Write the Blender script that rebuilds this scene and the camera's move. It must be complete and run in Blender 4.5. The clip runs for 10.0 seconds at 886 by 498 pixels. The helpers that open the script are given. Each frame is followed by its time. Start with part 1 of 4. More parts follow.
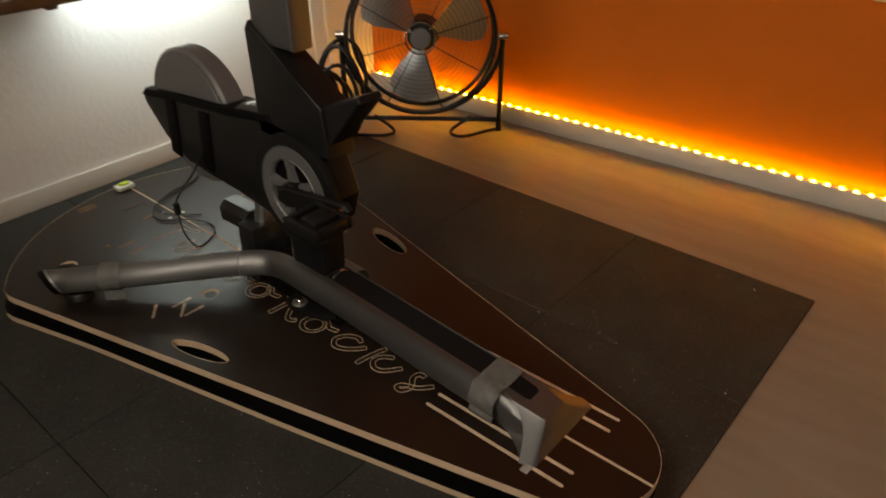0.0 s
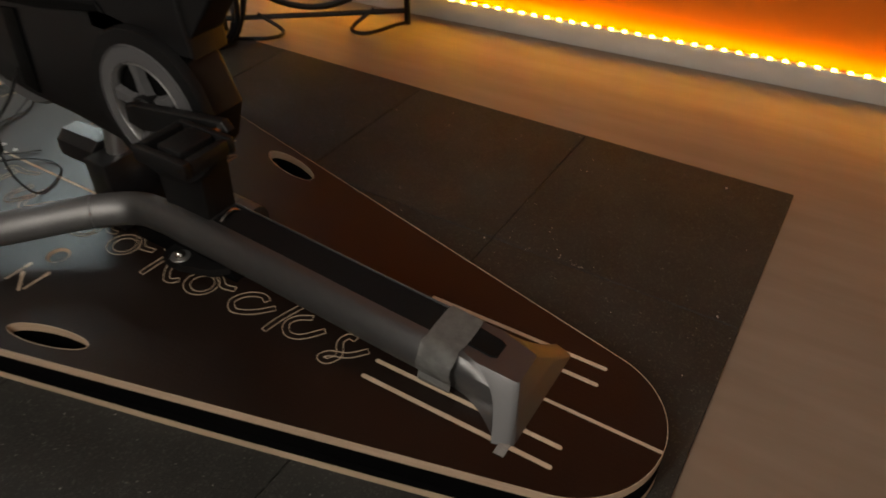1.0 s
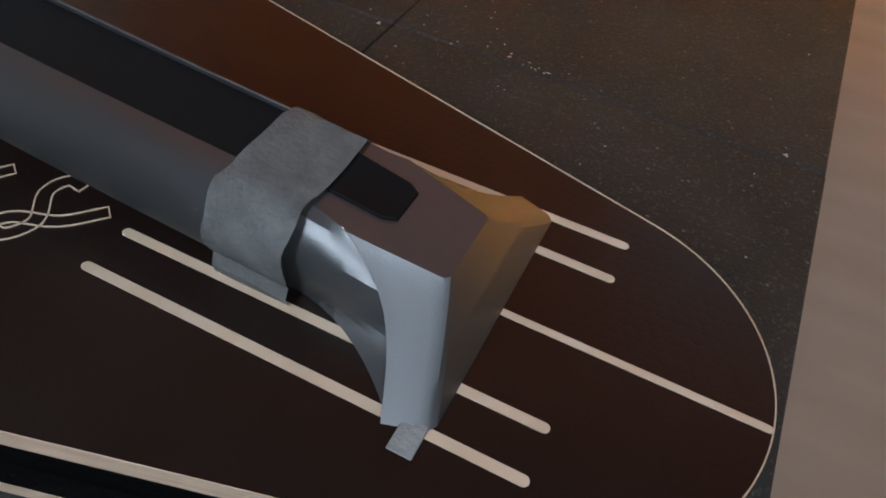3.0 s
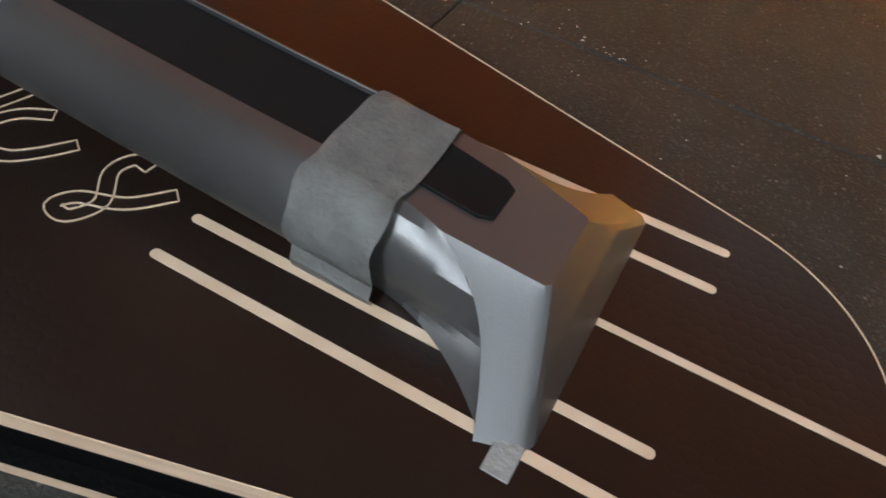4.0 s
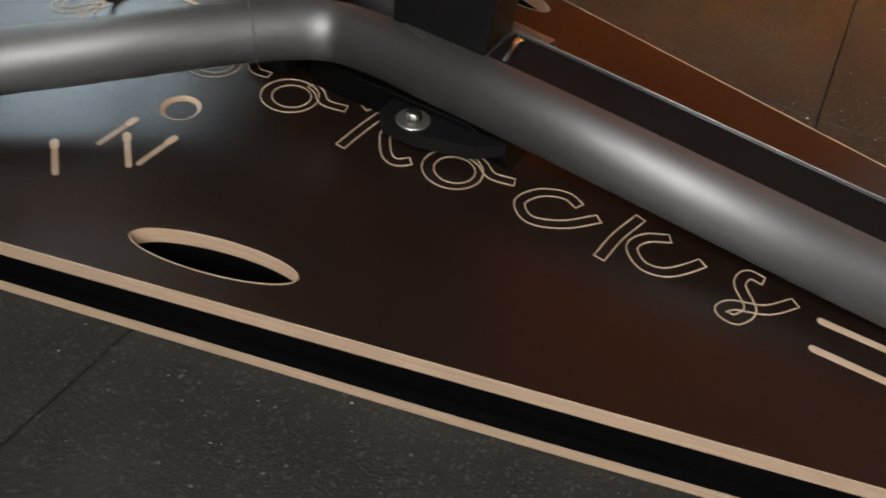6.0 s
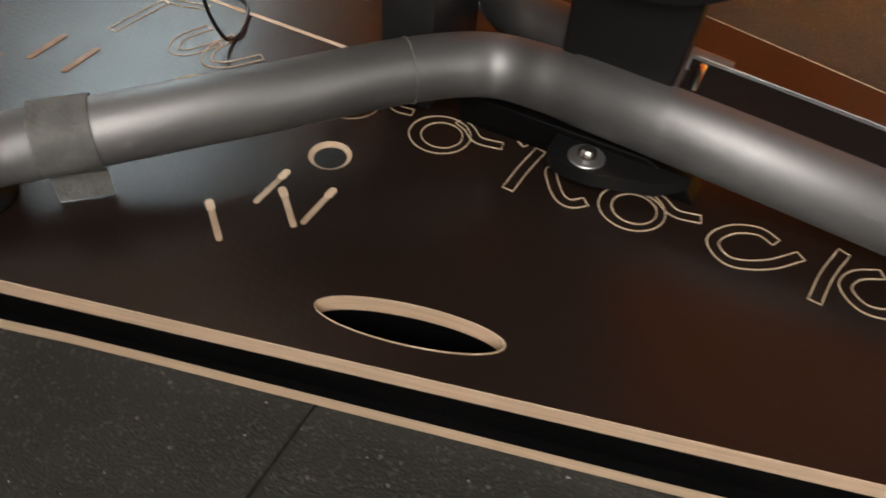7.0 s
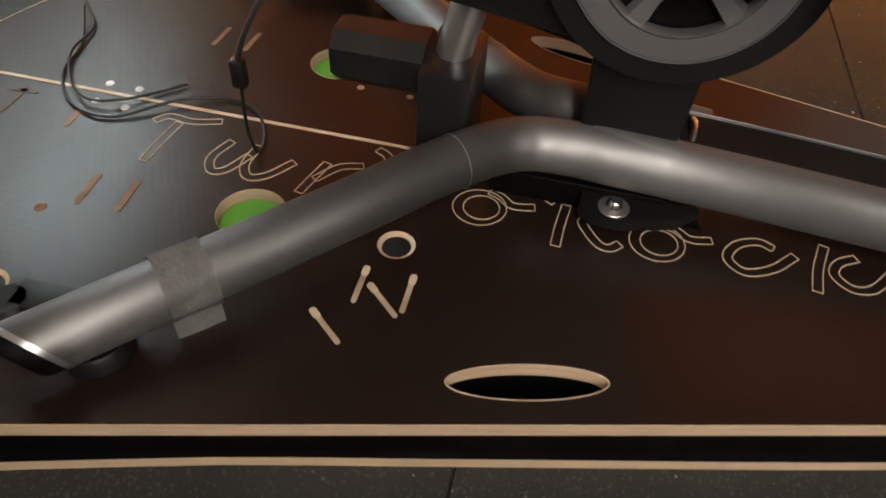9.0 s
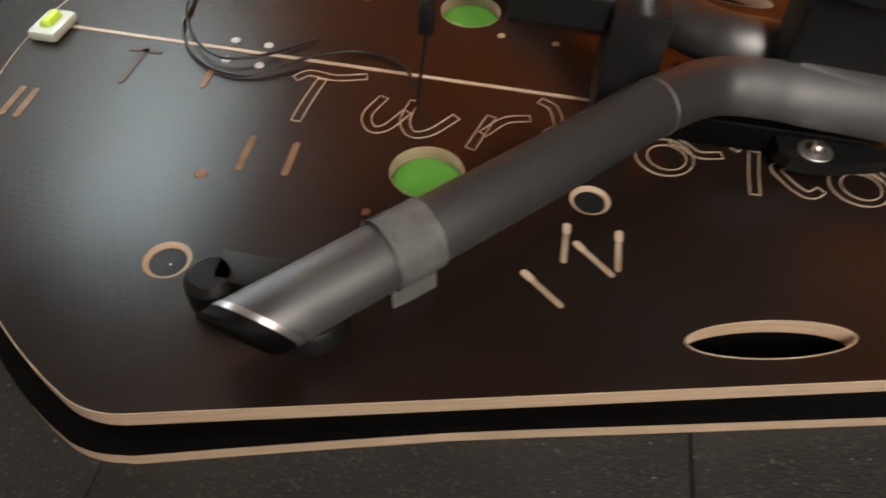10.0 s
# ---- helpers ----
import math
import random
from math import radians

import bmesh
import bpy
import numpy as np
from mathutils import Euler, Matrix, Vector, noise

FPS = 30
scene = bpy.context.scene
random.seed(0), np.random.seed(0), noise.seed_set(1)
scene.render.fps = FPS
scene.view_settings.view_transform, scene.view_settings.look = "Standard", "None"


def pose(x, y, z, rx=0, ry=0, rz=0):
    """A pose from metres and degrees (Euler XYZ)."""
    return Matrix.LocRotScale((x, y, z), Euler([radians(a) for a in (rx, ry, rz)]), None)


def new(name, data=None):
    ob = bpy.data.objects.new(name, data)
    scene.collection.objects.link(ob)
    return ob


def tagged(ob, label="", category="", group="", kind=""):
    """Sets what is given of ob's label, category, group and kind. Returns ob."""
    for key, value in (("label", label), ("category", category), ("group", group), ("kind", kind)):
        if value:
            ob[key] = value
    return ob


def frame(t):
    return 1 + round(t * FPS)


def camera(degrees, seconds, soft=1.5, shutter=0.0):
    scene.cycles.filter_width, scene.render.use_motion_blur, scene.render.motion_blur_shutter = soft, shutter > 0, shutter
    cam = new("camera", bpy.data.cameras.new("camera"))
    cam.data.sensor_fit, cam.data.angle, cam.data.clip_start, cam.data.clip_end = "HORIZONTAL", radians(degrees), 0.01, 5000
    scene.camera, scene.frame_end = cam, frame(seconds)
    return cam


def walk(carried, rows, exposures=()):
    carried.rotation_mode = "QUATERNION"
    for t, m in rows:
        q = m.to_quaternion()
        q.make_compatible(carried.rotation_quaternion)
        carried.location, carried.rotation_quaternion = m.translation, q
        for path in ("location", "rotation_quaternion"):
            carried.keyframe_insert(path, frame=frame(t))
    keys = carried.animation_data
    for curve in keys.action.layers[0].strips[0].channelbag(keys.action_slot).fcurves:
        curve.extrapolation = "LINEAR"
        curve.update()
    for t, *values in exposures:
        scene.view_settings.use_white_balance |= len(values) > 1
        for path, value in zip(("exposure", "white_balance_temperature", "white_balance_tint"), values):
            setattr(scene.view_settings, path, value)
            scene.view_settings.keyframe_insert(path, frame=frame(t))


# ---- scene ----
cam = camera(63.7, 10.0, soft=1.7, shutter=0.35)
PATH = [
    (0.0, pose(0.2364, -0.8075, 0.9968, 57.96, -0.24, 40.32)),
    (0.5, pose(0.1397, -0.7379, 0.9155, 54.47, 0.18, 35.09)),
    (1.0, pose(0.0421, -0.6085, 0.8319, 51.17, -0.28, 31.55)),
    (1.5, pose(-0.0042, -0.4864, 0.7255, 47.84, -1.60, 27.09)),
    (2.0, pose(-0.0709, -0.3781, 0.5866, 44.73, -4.18, 25.29)),
    (2.5, pose(-0.0975, -0.2886, 0.4549, 43.33, -5.27, 25.40)),
    (4.0, pose(-0.1606, -0.2594, 0.3898, 40.30, -5.82, 28.86)),
    (4.5, pose(-0.2296, -0.2970, 0.4202, 39.67, -5.54, 30.82)),
    (5.0, pose(-0.3604, -0.4087, 0.4883, 38.51, -7.88, 29.20)),
    (5.5, pose(-0.4480, -0.4852, 0.4713, 41.89, -6.94, 29.38)),
    (6.0, pose(-0.5360, -0.5426, 0.5035, 42.50, -5.77, 29.29)),
    (6.2, pose(-0.5427, -0.5529, 0.5100, 42.78, -3.99, 30.12)),
    (7.3, pose(-0.7619, -0.5537, 0.4820, 41.98, -3.34, 25.93)),
    (7.5, pose(-0.7855, -0.5585, 0.4809, 41.97, -3.30, 24.90)),
    (8.0, pose(-0.8360, -0.5527, 0.4888, 41.36, -2.62, 21.84)),
    (8.5, pose(-0.8753, -0.5753, 0.5078, 42.19, -2.59, 17.50)),
    (9.0, pose(-0.8616, -0.6338, 0.5860, 43.54, -2.83, 13.06)),
    (9.5, pose(-0.9269, -0.6711, 0.5791, 42.95, -3.05, 11.56)),
    (10.0, pose(-1.0605, -0.6477, 0.5386, 40.84, -2.08, 10.64)),
]
walk(cam, PATH, exposures=[(0.0, -0.18, 9000, 11), (1.0, -0.18, 7800, 10), (2.0, -0.06, 5400, 4), (2.5, 0.22, 5300, 3), (4.0, 1.05, 5900, 2), (5.0, 1.02, 6200, 3), (6.0, 0.88, 6900, 8), (8.0, 1.18, 7600, 11), (9.0, 0.86, 7800, 12), (9.5, 0.72, 7700, 12), (10.0, 1.02, 7600, 12)])

# ---- world and light ----
world = bpy.data.worlds.new("world")
scene.world = world
world.use_nodes = True
wnt = world.node_tree
sky = wnt.nodes.new("ShaderNodeTexSky")
sky.sky_type, sky.sun_disc = "NISHITA", False
sky.sun_elevation, sky.sun_rotation = radians(25), radians(150)
wnt.nodes["Background"].inputs[1].default_value = 0.06
wnt.links.new(sky.outputs[0], wnt.nodes["Background"].inputs[0])

FILL_WINDOWS = ((-0.58, -0.24, 18.0), (0.72, 1.02, 12.0))     # x0, x1, watts of two tall unseen windows behind camera, added as torch fill
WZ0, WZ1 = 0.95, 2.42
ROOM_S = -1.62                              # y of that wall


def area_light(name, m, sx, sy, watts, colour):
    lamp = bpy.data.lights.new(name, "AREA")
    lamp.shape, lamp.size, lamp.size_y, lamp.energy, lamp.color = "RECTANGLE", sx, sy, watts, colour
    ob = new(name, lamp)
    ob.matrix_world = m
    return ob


# fill lamps imitating a torch at the camera, set in the added openings
for wx0, wx1, watts in FILL_WINDOWS:
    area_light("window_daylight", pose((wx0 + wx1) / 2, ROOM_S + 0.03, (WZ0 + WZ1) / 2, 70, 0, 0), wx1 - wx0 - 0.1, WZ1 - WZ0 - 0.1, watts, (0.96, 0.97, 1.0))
area_light("wall_light_tube", pose(-1.70, 0.22, 0.645, 0, 55, 1.2), 0.06, 0.85, 6.2, (0.60, 0.83, 1.0))
LED_POWER = 138.0


# ---- materials ----
def mat(name, colour, rough=0.5, metal=0.0, vary=0.15, scale=8.0, bump=0.0, bump_scale=60.0, rough_vary=0.0, spec=0.5):
    m = bpy.data.materials.new(name)
    m.use_nodes = True
    nt = m.node_tree
    b = nt.nodes["Principled BSDF"]
    b.inputs["Roughness"].default_value, b.inputs["Metallic"].default_value = rough, metal
    b.inputs["Specular IOR Level"].default_value = spec
    co = nt.nodes.new("ShaderNodeTexCoord")
    n1, n2 = nt.nodes.new("ShaderNodeTexNoise"), nt.nodes.new("ShaderNodeTexNoise")
    n1.inputs["Scale"].default_value, n1.inputs["Detail"].default_value = scale, 3
    n2.inputs["Scale"].default_value, n2.inputs["Detail"].default_value = bump_scale, 2
    for n in (n1, n2):
        nt.links.new(co.outputs["Object"], n.inputs["Vector"])
    mix = nt.nodes.new("ShaderNodeMix")
    mix.data_type = "RGBA"
    mix.inputs["A"].default_value = (*[c * (1 - vary) for c in colour], 1)
    mix.inputs["B"].default_value = (*[min(1, c * (1 + vary)) for c in colour], 1)
    nt.links.new(n1.outputs["Fac"], mix.inputs["Factor"])
    nt.links.new(mix.outputs["Result"], b.inputs["Base Color"])
    if rough_vary:
        mr = nt.nodes.new("ShaderNodeMapRange")
        mr.inputs["To Min"].default_value, mr.inputs["To Max"].default_value = rough - rough_vary, rough + rough_vary
        nt.links.new(n1.outputs["Fac"], mr.inputs["Value"])
        nt.links.new(mr.outputs["Result"], b.inputs["Roughness"])
    if bump:
        bp = nt.nodes.new("ShaderNodeBump")
        bp.inputs["Strength"].default_value, bp.inputs["Distance"].default_value = bump, 0.002
        nt.links.new(n2.outputs["Fac"], bp.inputs["Height"])
        nt.links.new(bp.outputs["Normal"], b.inputs["Normal"])
    return m


def vmath(nt, op, a, b=None):
    n = nt.nodes.new("ShaderNodeVectorMath")
    n.operation = op
    for k, v in enumerate((a, b)):
        if v is None:
            continue
        if hasattr(v, "links"):
            nt.links.new(v, n.inputs[k])
        else:
            n.inputs[k].default_value = v
    return n.outputs["Value"] if op in ("DOT_PRODUCT", "LENGTH") else n.outputs["Vector"]


def fmath(nt, op, a, b=None):
    n = nt.nodes.new("ShaderNodeMath")
    n.operation = op
    for k, v in enumerate((a, b)):
        if v is None:
            continue
        if hasattr(v, "links"):
            nt.links.new(v, n.inputs[k])
        else:
            n.inputs[k].default_value = v
    return n.outputs[0]


def hex_board_material():
    """Phenolic film with a raised anti-slip honeycomb."""
    m = mat("phenolic_film", (0.0145, 0.0084, 0.0060), rough=0.31, spec=0.5, vary=0.3, scale=5, rough_vary=0.06)
    nt = m.node_tree
    b = nt.nodes["Principled BSDF"]
    pitch = 0.0098
    co = nt.nodes.new("ShaderNodeTexCoord")
    p = vmath(nt, "MULTIPLY", co.outputs["Object"], (1 / pitch, 1 / pitch, 0))
    s, h = (1.0, 1.7320508, 1.0), (0.5, 0.8660254, 0.0)

    def cell(q):
        return vmath(nt, "SUBTRACT", vmath(nt, "MODULO", vmath(nt, "ADD", q, (400.0, 692.820323, 0)), s), h)
    da, db = cell(p), cell(vmath(nt, "SUBTRACT", p, h))

    def hexd(v):
        a = vmath(nt, "ABSOLUTE", v)
        sx = nt.nodes.new("ShaderNodeSeparateXYZ")
        nt.links.new(a, sx.inputs[0])
        return fmath(nt, "MAXIMUM", vmath(nt, "DOT_PRODUCT", a, (0.5, 0.8660254, 0)), sx.outputs[0])
    d = fmath(nt, "MINIMUM", hexd(da), hexd(db))
    mr = nt.nodes.new("ShaderNodeMapRange")
    mr.inputs["From Min"].default_value, mr.inputs["From Max"].default_value = 0.34, 0.47
    mr.inputs["To Min"].default_value, mr.inputs["To Max"].default_value = 1.0, 0.0
    nt.links.new(d, mr.inputs["Value"])
    bp = nt.nodes.new("ShaderNodeBump")
    bp.inputs["Strength"].default_value, bp.inputs["Distance"].default_value = 0.11, 0.0005
    nt.links.new(mr.outputs["Result"], bp.inputs["Height"])
    nt.links.new(bp.outputs["Normal"], b.inputs["Normal"])
    return m


def wood_material(name, c1, c2, stretch, rough=0.55):
    m = mat(name, c1, rough=rough, vary=0.1)
    nt = m.node_tree
    b = nt.nodes["Principled BSDF"]
    co = nt.nodes.new("ShaderNodeTexCoord")
    v = vmath(nt, "MULTIPLY", co.outputs["Object"], stretch)
    n = nt.nodes.new("ShaderNodeTexNoise")
    n.inputs["Scale"].default_value, n.inputs["Detail"].default_value = 1.0, 5
    nt.links.new(v, n.inputs["Vector"])
    r = nt.nodes.new("ShaderNodeValToRGB")
    r.color_ramp.elements[0].position, r.color_ramp.elements[1].position = 0.35, 0.68
    r.color_ramp.elements[0].color, r.color_ramp.elements[1].color = (*c2, 1), (*c1, 1)
    nt.links.new(n.outputs["Fac"], r.inputs[0])
    nt.links.new(r.outputs[0], b.inputs["Base Color"])
    return m


def rubber_material():
    """Black crumb rubber with pale flecks."""
    m = mat("crumb_rubber", (0.030, 0.030, 0.0275), rough=0.62, vary=0.55, scale=7, bump=0.7, bump_scale=420, spec=0.28)
    nt = m.node_tree
    b = nt.nodes["Principled BSDF"]
    base = b.inputs["Base Color"].links[0].from_socket
    co = nt.nodes.new("ShaderNodeTexCoord")
    vo = nt.nodes.new("ShaderNodeTexVoronoi")
    vo.inputs["Scale"].default_value = 190
    nt.links.new(co.outputs["Object"], vo.inputs["Vector"])
    near = fmath(nt, "LESS_THAN", vo.outputs["Distance"], 0.30)
    sep = nt.nodes.new("ShaderNodeSeparateXYZ")
    nt.links.new(vo.outputs["Color"], sep.inputs[0])
    rare = fmath(nt, "GREATER_THAN", sep.outputs[0], 0.984)
    v2 = nt.nodes.new("ShaderNodeTexVoronoi")
    v2.inputs["Scale"].default_value = 430
    nt.links.new(co.outputs["Object"], v2.inputs["Vector"])
    s2 = nt.nodes.new("ShaderNodeSeparateXYZ")
    nt.links.new(v2.outputs["Color"], s2.inputs[0])
    fine = fmath(nt, "MULTIPLY", fmath(nt, "GREATER_THAN", s2.outputs[1], 0.86), fmath(nt, "MULTIPLY", s2.outputs[2], 0.15))
    f = fmath(nt, "MAXIMUM", fmath(nt, "MULTIPLY", fmath(nt, "MULTIPLY", near, rare), 0.36), fine)
    mix = nt.nodes.new("ShaderNodeMix")
    mix.data_type = "RGBA"
    mix.inputs["B"].default_value = (0.30, 0.29, 0.27, 1)
    nt.links.new(f, mix.inputs["Factor"])
    nt.links.new(base, mix.inputs["A"])
    nt.links.new(mix.outputs["Result"], b.inputs["Base Color"])
    return m


def glow_material(name, colour, strength):
    m = bpy.data.materials.new(name)
    m.use_nodes = True
    b = m.node_tree.nodes["Principled BSDF"]
    b.inputs["Base Color"].default_value = (0.8, 0.8, 0.75, 1)
    b.inputs["Emission Color"].default_value, b.inputs["Emission Strength"].default_value = (*colour, 1), strength
    return m


FILM = hex_board_material()
PLY = wood_material("birch_ply_edge", (0.72, 0.54, 0.39), (0.60, 0.43, 0.29), (14, 14, 420))
GROOVE = wood_material("routed_birch", (0.74, 0.58, 0.43), (0.64, 0.47, 0.32), (30, 30, 30))
# birch darkened by the shade inside the deeper part of the dash slots
GROOVE_SHADED = wood_material("shaded_slot_birch", (0.56, 0.42, 0.31), (0.40, 0.29, 0.20), (40, 40, 40))
GROOVE_FAINT = wood_material("film_filled_mark", (0.085, 0.036, 0.020), (0.05, 0.02, 0.011), (60, 60, 60))
GROOVE_DARK = wood_material("routed_stained_birch", (0.34, 0.18, 0.09), (0.22, 0.11, 0.05), (60, 60, 60))
CORE = mat("deep_black", (0.002, 0.002, 0.0022), rough=0.6, vary=0.2, bump=0.3, bump_scale=300, spec=0.12)
RUBBER = rubber_material()
LAMINATE = wood_material("laminate_floor", (0.33, 0.245, 0.185), (0.28, 0.205, 0.15), (3, 22, 3), rough=0.42)
PLASTER = mat("white_plaster", (0.74, 0.72, 0.70), rough=0.9, vary=0.04, scale=3, bump=0.8, bump_scale=55)
# dark grey chosen so the unseen walls and ceiling bounce little light
LOW_BOUNCE = mat("low_bounce_plaster", (0.13, 0.125, 0.12), rough=0.9, vary=0.05, scale=3, bump=0.8, bump_scale=55)
ORANGE = mat("orange_wall_paint", (0.68, 0.145, 0.006), rough=0.8, vary=0.08, scale=2.5, bump=0.9, bump_scale=60)
SKIRT = mat("white_skirting_paint", (0.62, 0.58, 0.53), rough=0.45, vary=0.05)
GRAPHITE = mat("graphite_paint", (0.162, 0.162, 0.164), rough=0.43, metal=0.8, vary=0.08, scale=6, rough_vary=0.04, bump=0.05, bump_scale=900)
DRAWN = mat("drawn_graphite_tube", (0.15, 0.15, 0.151), rough=0.43, metal=0.8, vary=0.08, scale=6, rough_vary=0.03, bump=0.04, bump_scale=900)
tan = DRAWN.node_tree.nodes.new("ShaderNodeTangent")
tan.direction_type = "UV_MAP"
DRAWN.node_tree.links.new(tan.outputs[0], DRAWN.node_tree.nodes["Principled BSDF"].inputs["Tangent"])
DRAWN.node_tree.nodes["Principled BSDF"].inputs["Anisotropic"].default_value = 0.8
SATIN = mat("satin_black_metal", (0.014, 0.014, 0.015), rough=0.30, vary=0.2, scale=12, rough_vary=0.05)
LENS = mat("dark_glassy_plug", (0.016, 0.017, 0.018), rough=0.38, vary=0.4, scale=90, spec=0.3)
BLACK = mat("black_plastic", (0.007, 0.007, 0.0075), rough=0.48, vary=0.25, scale=15, rough_vary=0.06, spec=0.35)
CHANNEL = mat("dark_grey_insert", (0.009, 0.0092, 0.0095), rough=0.7, vary=0.2, scale=12, spec=0.12)
GREYPL = mat("grey_plastic", (0.11, 0.11, 0.114), rough=0.42, vary=0.1, scale=20)
STEEL = mat("bright_steel", (0.62, 0.60, 0.57), rough=0.22, metal=1.0, vary=0.1, scale=30)
ALU = mat("brushed_aluminium", (0.50, 0.50, 0.50), rough=0.36, metal=0.9, vary=0.08, scale=30)
TAPE = mat("grey_cloth_tape", (0.29, 0.29, 0.28), rough=0.55, vary=0.4, scale=60, bump=0.5, bump_scale=280)
CABLE = mat("black_cable", (0.010, 0.010, 0.011), rough=0.45, vary=0.2)
GREEN = mat("green_foam", (0.13, 0.50, 0.06), rough=0.7, vary=0.15, scale=40, bump=0.4, bump_scale=300)
LIME = mat("lime_vial", (0.55, 0.80, 0.06), rough=0.2, vary=0.1)
CLEAR = mat("milky_plastic", (0.62, 0.66, 0.55), rough=0.25, vary=0.05)
WHITE = mat("white_enamel", (0.72, 0.72, 0.70), rough=0.35, vary=0.03)
SHELF = wood_material("brown_shelf_wood", (0.13, 0.07, 0.04), (0.08, 0.04, 0.02), (4, 30, 30))
CRUMB = mat("pale_crumbs", (0.42, 0.40, 0.37), rough=0.8, vary=0.2)
LED = glow_material("amber_led", (1.0, 0.53, 0.045), LED_POWER)
GLASS = bpy.data.materials.new("window_glass")
GLASS.use_nodes = True
GLASS.node_tree.nodes["Principled BSDF"].inputs["Transmission Weight"].default_value = 1.0
GLASS.node_tree.nodes["Principled BSDF"].inputs["Roughness"].default_value = 0.02

# ---- building helpers ----
BASE = {}


def thing(name, x, y, z, label, category, group="", kind=""):
    ob = new(name)
    ob.location = (x, y, z)
    ob.empty_display_size = 0.05
    BASE[ob] = Vector((x, y, z))
    return tagged(ob, label, category, group, kind)


def mesh_of(name, bm, material, smooth=30):
    me = bpy.data.meshes.new(name)
    bmesh.ops.recalc_face_normals(bm, faces=bm.faces)
    bm.to_mesh(me)
    bm.free()
    for m in (material if isinstance(material, (list, tuple)) else (material,)):
        me.materials.append(m)
    if smooth:
        me.shade_smooth()
        me.set_sharp_from_angle(angle=radians(smooth))
    return me


def part(name, bm, material, parent, label="", smooth=30):
    """One mesh under a thing or a part; bm is in world coordinates."""
    o = BASE.get(parent, Vector())
    bmesh.ops.translate(bm, verts=bm.verts, vec=-o)
    ob = new(name, mesh_of(name, bm, material, smooth))
    ob.parent = parent
    BASE[ob] = o
    return tagged(ob, label)


def solo(name, bm, material, label, category, group="", kind="", smooth=30):
    """A thing of one mesh; its origin at its lowest middle."""
    co = [v.co for v in bm.verts]
    o = Vector(((min(c.x for c in co) + max(c.x for c in co)) / 2, (min(c.y for c in co) + max(c.y for c in co)) / 2, min(c.z for c in co)))
    bmesh.ops.translate(bm, verts=bm.verts, vec=-o)
    ob = new(name, mesh_of(name, bm, material, smooth))
    ob.location = o
    BASE[ob] = o
    return tagged(ob, label, category, group, kind)


def box(x0, x1, y0, y1, z0, z1, bevel=0.0, seg=2, bm=None):
    bm = bm or bmesh.new()
    r = bmesh.ops.create_cube(bm, size=1, matrix=Matrix.Translation(((x0 + x1) / 2, (y0 + y1) / 2, (z0 + z1) / 2)) @ Matrix.Diagonal((x1 - x0, y1 - y0, z1 - z0, 1)))
    if bevel:
        bmesh.ops.bevel(bm, geom=list({e for v in r["verts"] for e in v.link_edges}), offset=bevel, segments=seg, affect="EDGES", profile=0.5)
    return bm


def loft(rings, cap=True, closed=False, bm=None):
    bm = bm or bmesh.new()
    vs = [[bm.verts.new(p) for p in r] for r in rings]
    n = len(vs[0])
    pairs = list(zip(vs, vs[1:])) + ([(vs[-1], vs[0])] if closed else [])
    uv = bm.loops.layers.uv.verify()
    for j, (a, b) in enumerate(pairs):
        for i in range(n):
            f = bm.faces.new((a[i], a[(i + 1) % n], b[(i + 1) % n], b[i]))
            for lp, c in zip(f.loops, ((i, j), (i + 1, j), (i + 1, j + 1), (i, j + 1))):
                lp[uv].uv = (c[0] / n, c[1] * 0.1)
    if cap and not closed:
        bm.faces.new(vs[0][::-1])
        bm.faces.new(vs[-1])
    return bm


def smooth_path(pts, per=6):
    """Catmull-Rom through the points."""
    p = [Vector(q) for q in pts]
    p = [p[0] * 2 - p[1]] + p + [p[-1] * 2 - p[-2]]
    out = []
    for a, b, c, d in zip(p, p[1:], p[2:], p[3:]):
        for k in range(per):
            t = k / per
            out.append(0.5 * ((2 * b) + (c - a) * t + (2 * a - 5 * b + 4 * c - d) * t * t + (3 * b - a - 3 * c + d) * t ** 3))
    return out + [p[-2]]


def tube(pts, r, n=8, closed=False, bm=None):
    """A round tube along the points."""
    pts = [Vector(p) for p in pts]
    rings, up = [], Vector((0.123, 0.21, 0.97)).normalized()
    m = len(pts)
    for i, p in enumerate(pts):
        d = (pts[(i + 1) % m] - pts[i - 1]) if closed else (pts[min(i + 1, m - 1)] - pts[max(i - 1, 0)])
        d.normalize()
        a = d.cross(up)
        a.normalize()
        b = a.cross(d)
        rings.append([p + r * (a * math.cos(2 * math.pi * k / n) + b * math.sin(2 * math.pi * k / n)) for k in range(n)])
    return loft(rings, closed=closed, bm=bm)


def cyl(a, b, r0, r1=None, n=24, bm=None, bevel=0.0):
    a, b = Vector(a), Vector(b)
    r1 = r0 if r1 is None else r1
    d = (b - a).normalized()
    u = d.orthogonal().normalized()
    w = d.cross(u)
    stations = [(a, r0), (b, r1)]
    if bevel:
        stations = [(a, r0 - bevel), (a + d * bevel, r0), (b - d * bevel, r1), (b, r1 - bevel)]
    rings = [[c + r * (u * math.cos(2 * math.pi * k / n) + w * math.sin(2 * math.pi * k / n)) for k in range(n)] for c, r in stations]
    return loft(rings, bm=bm)


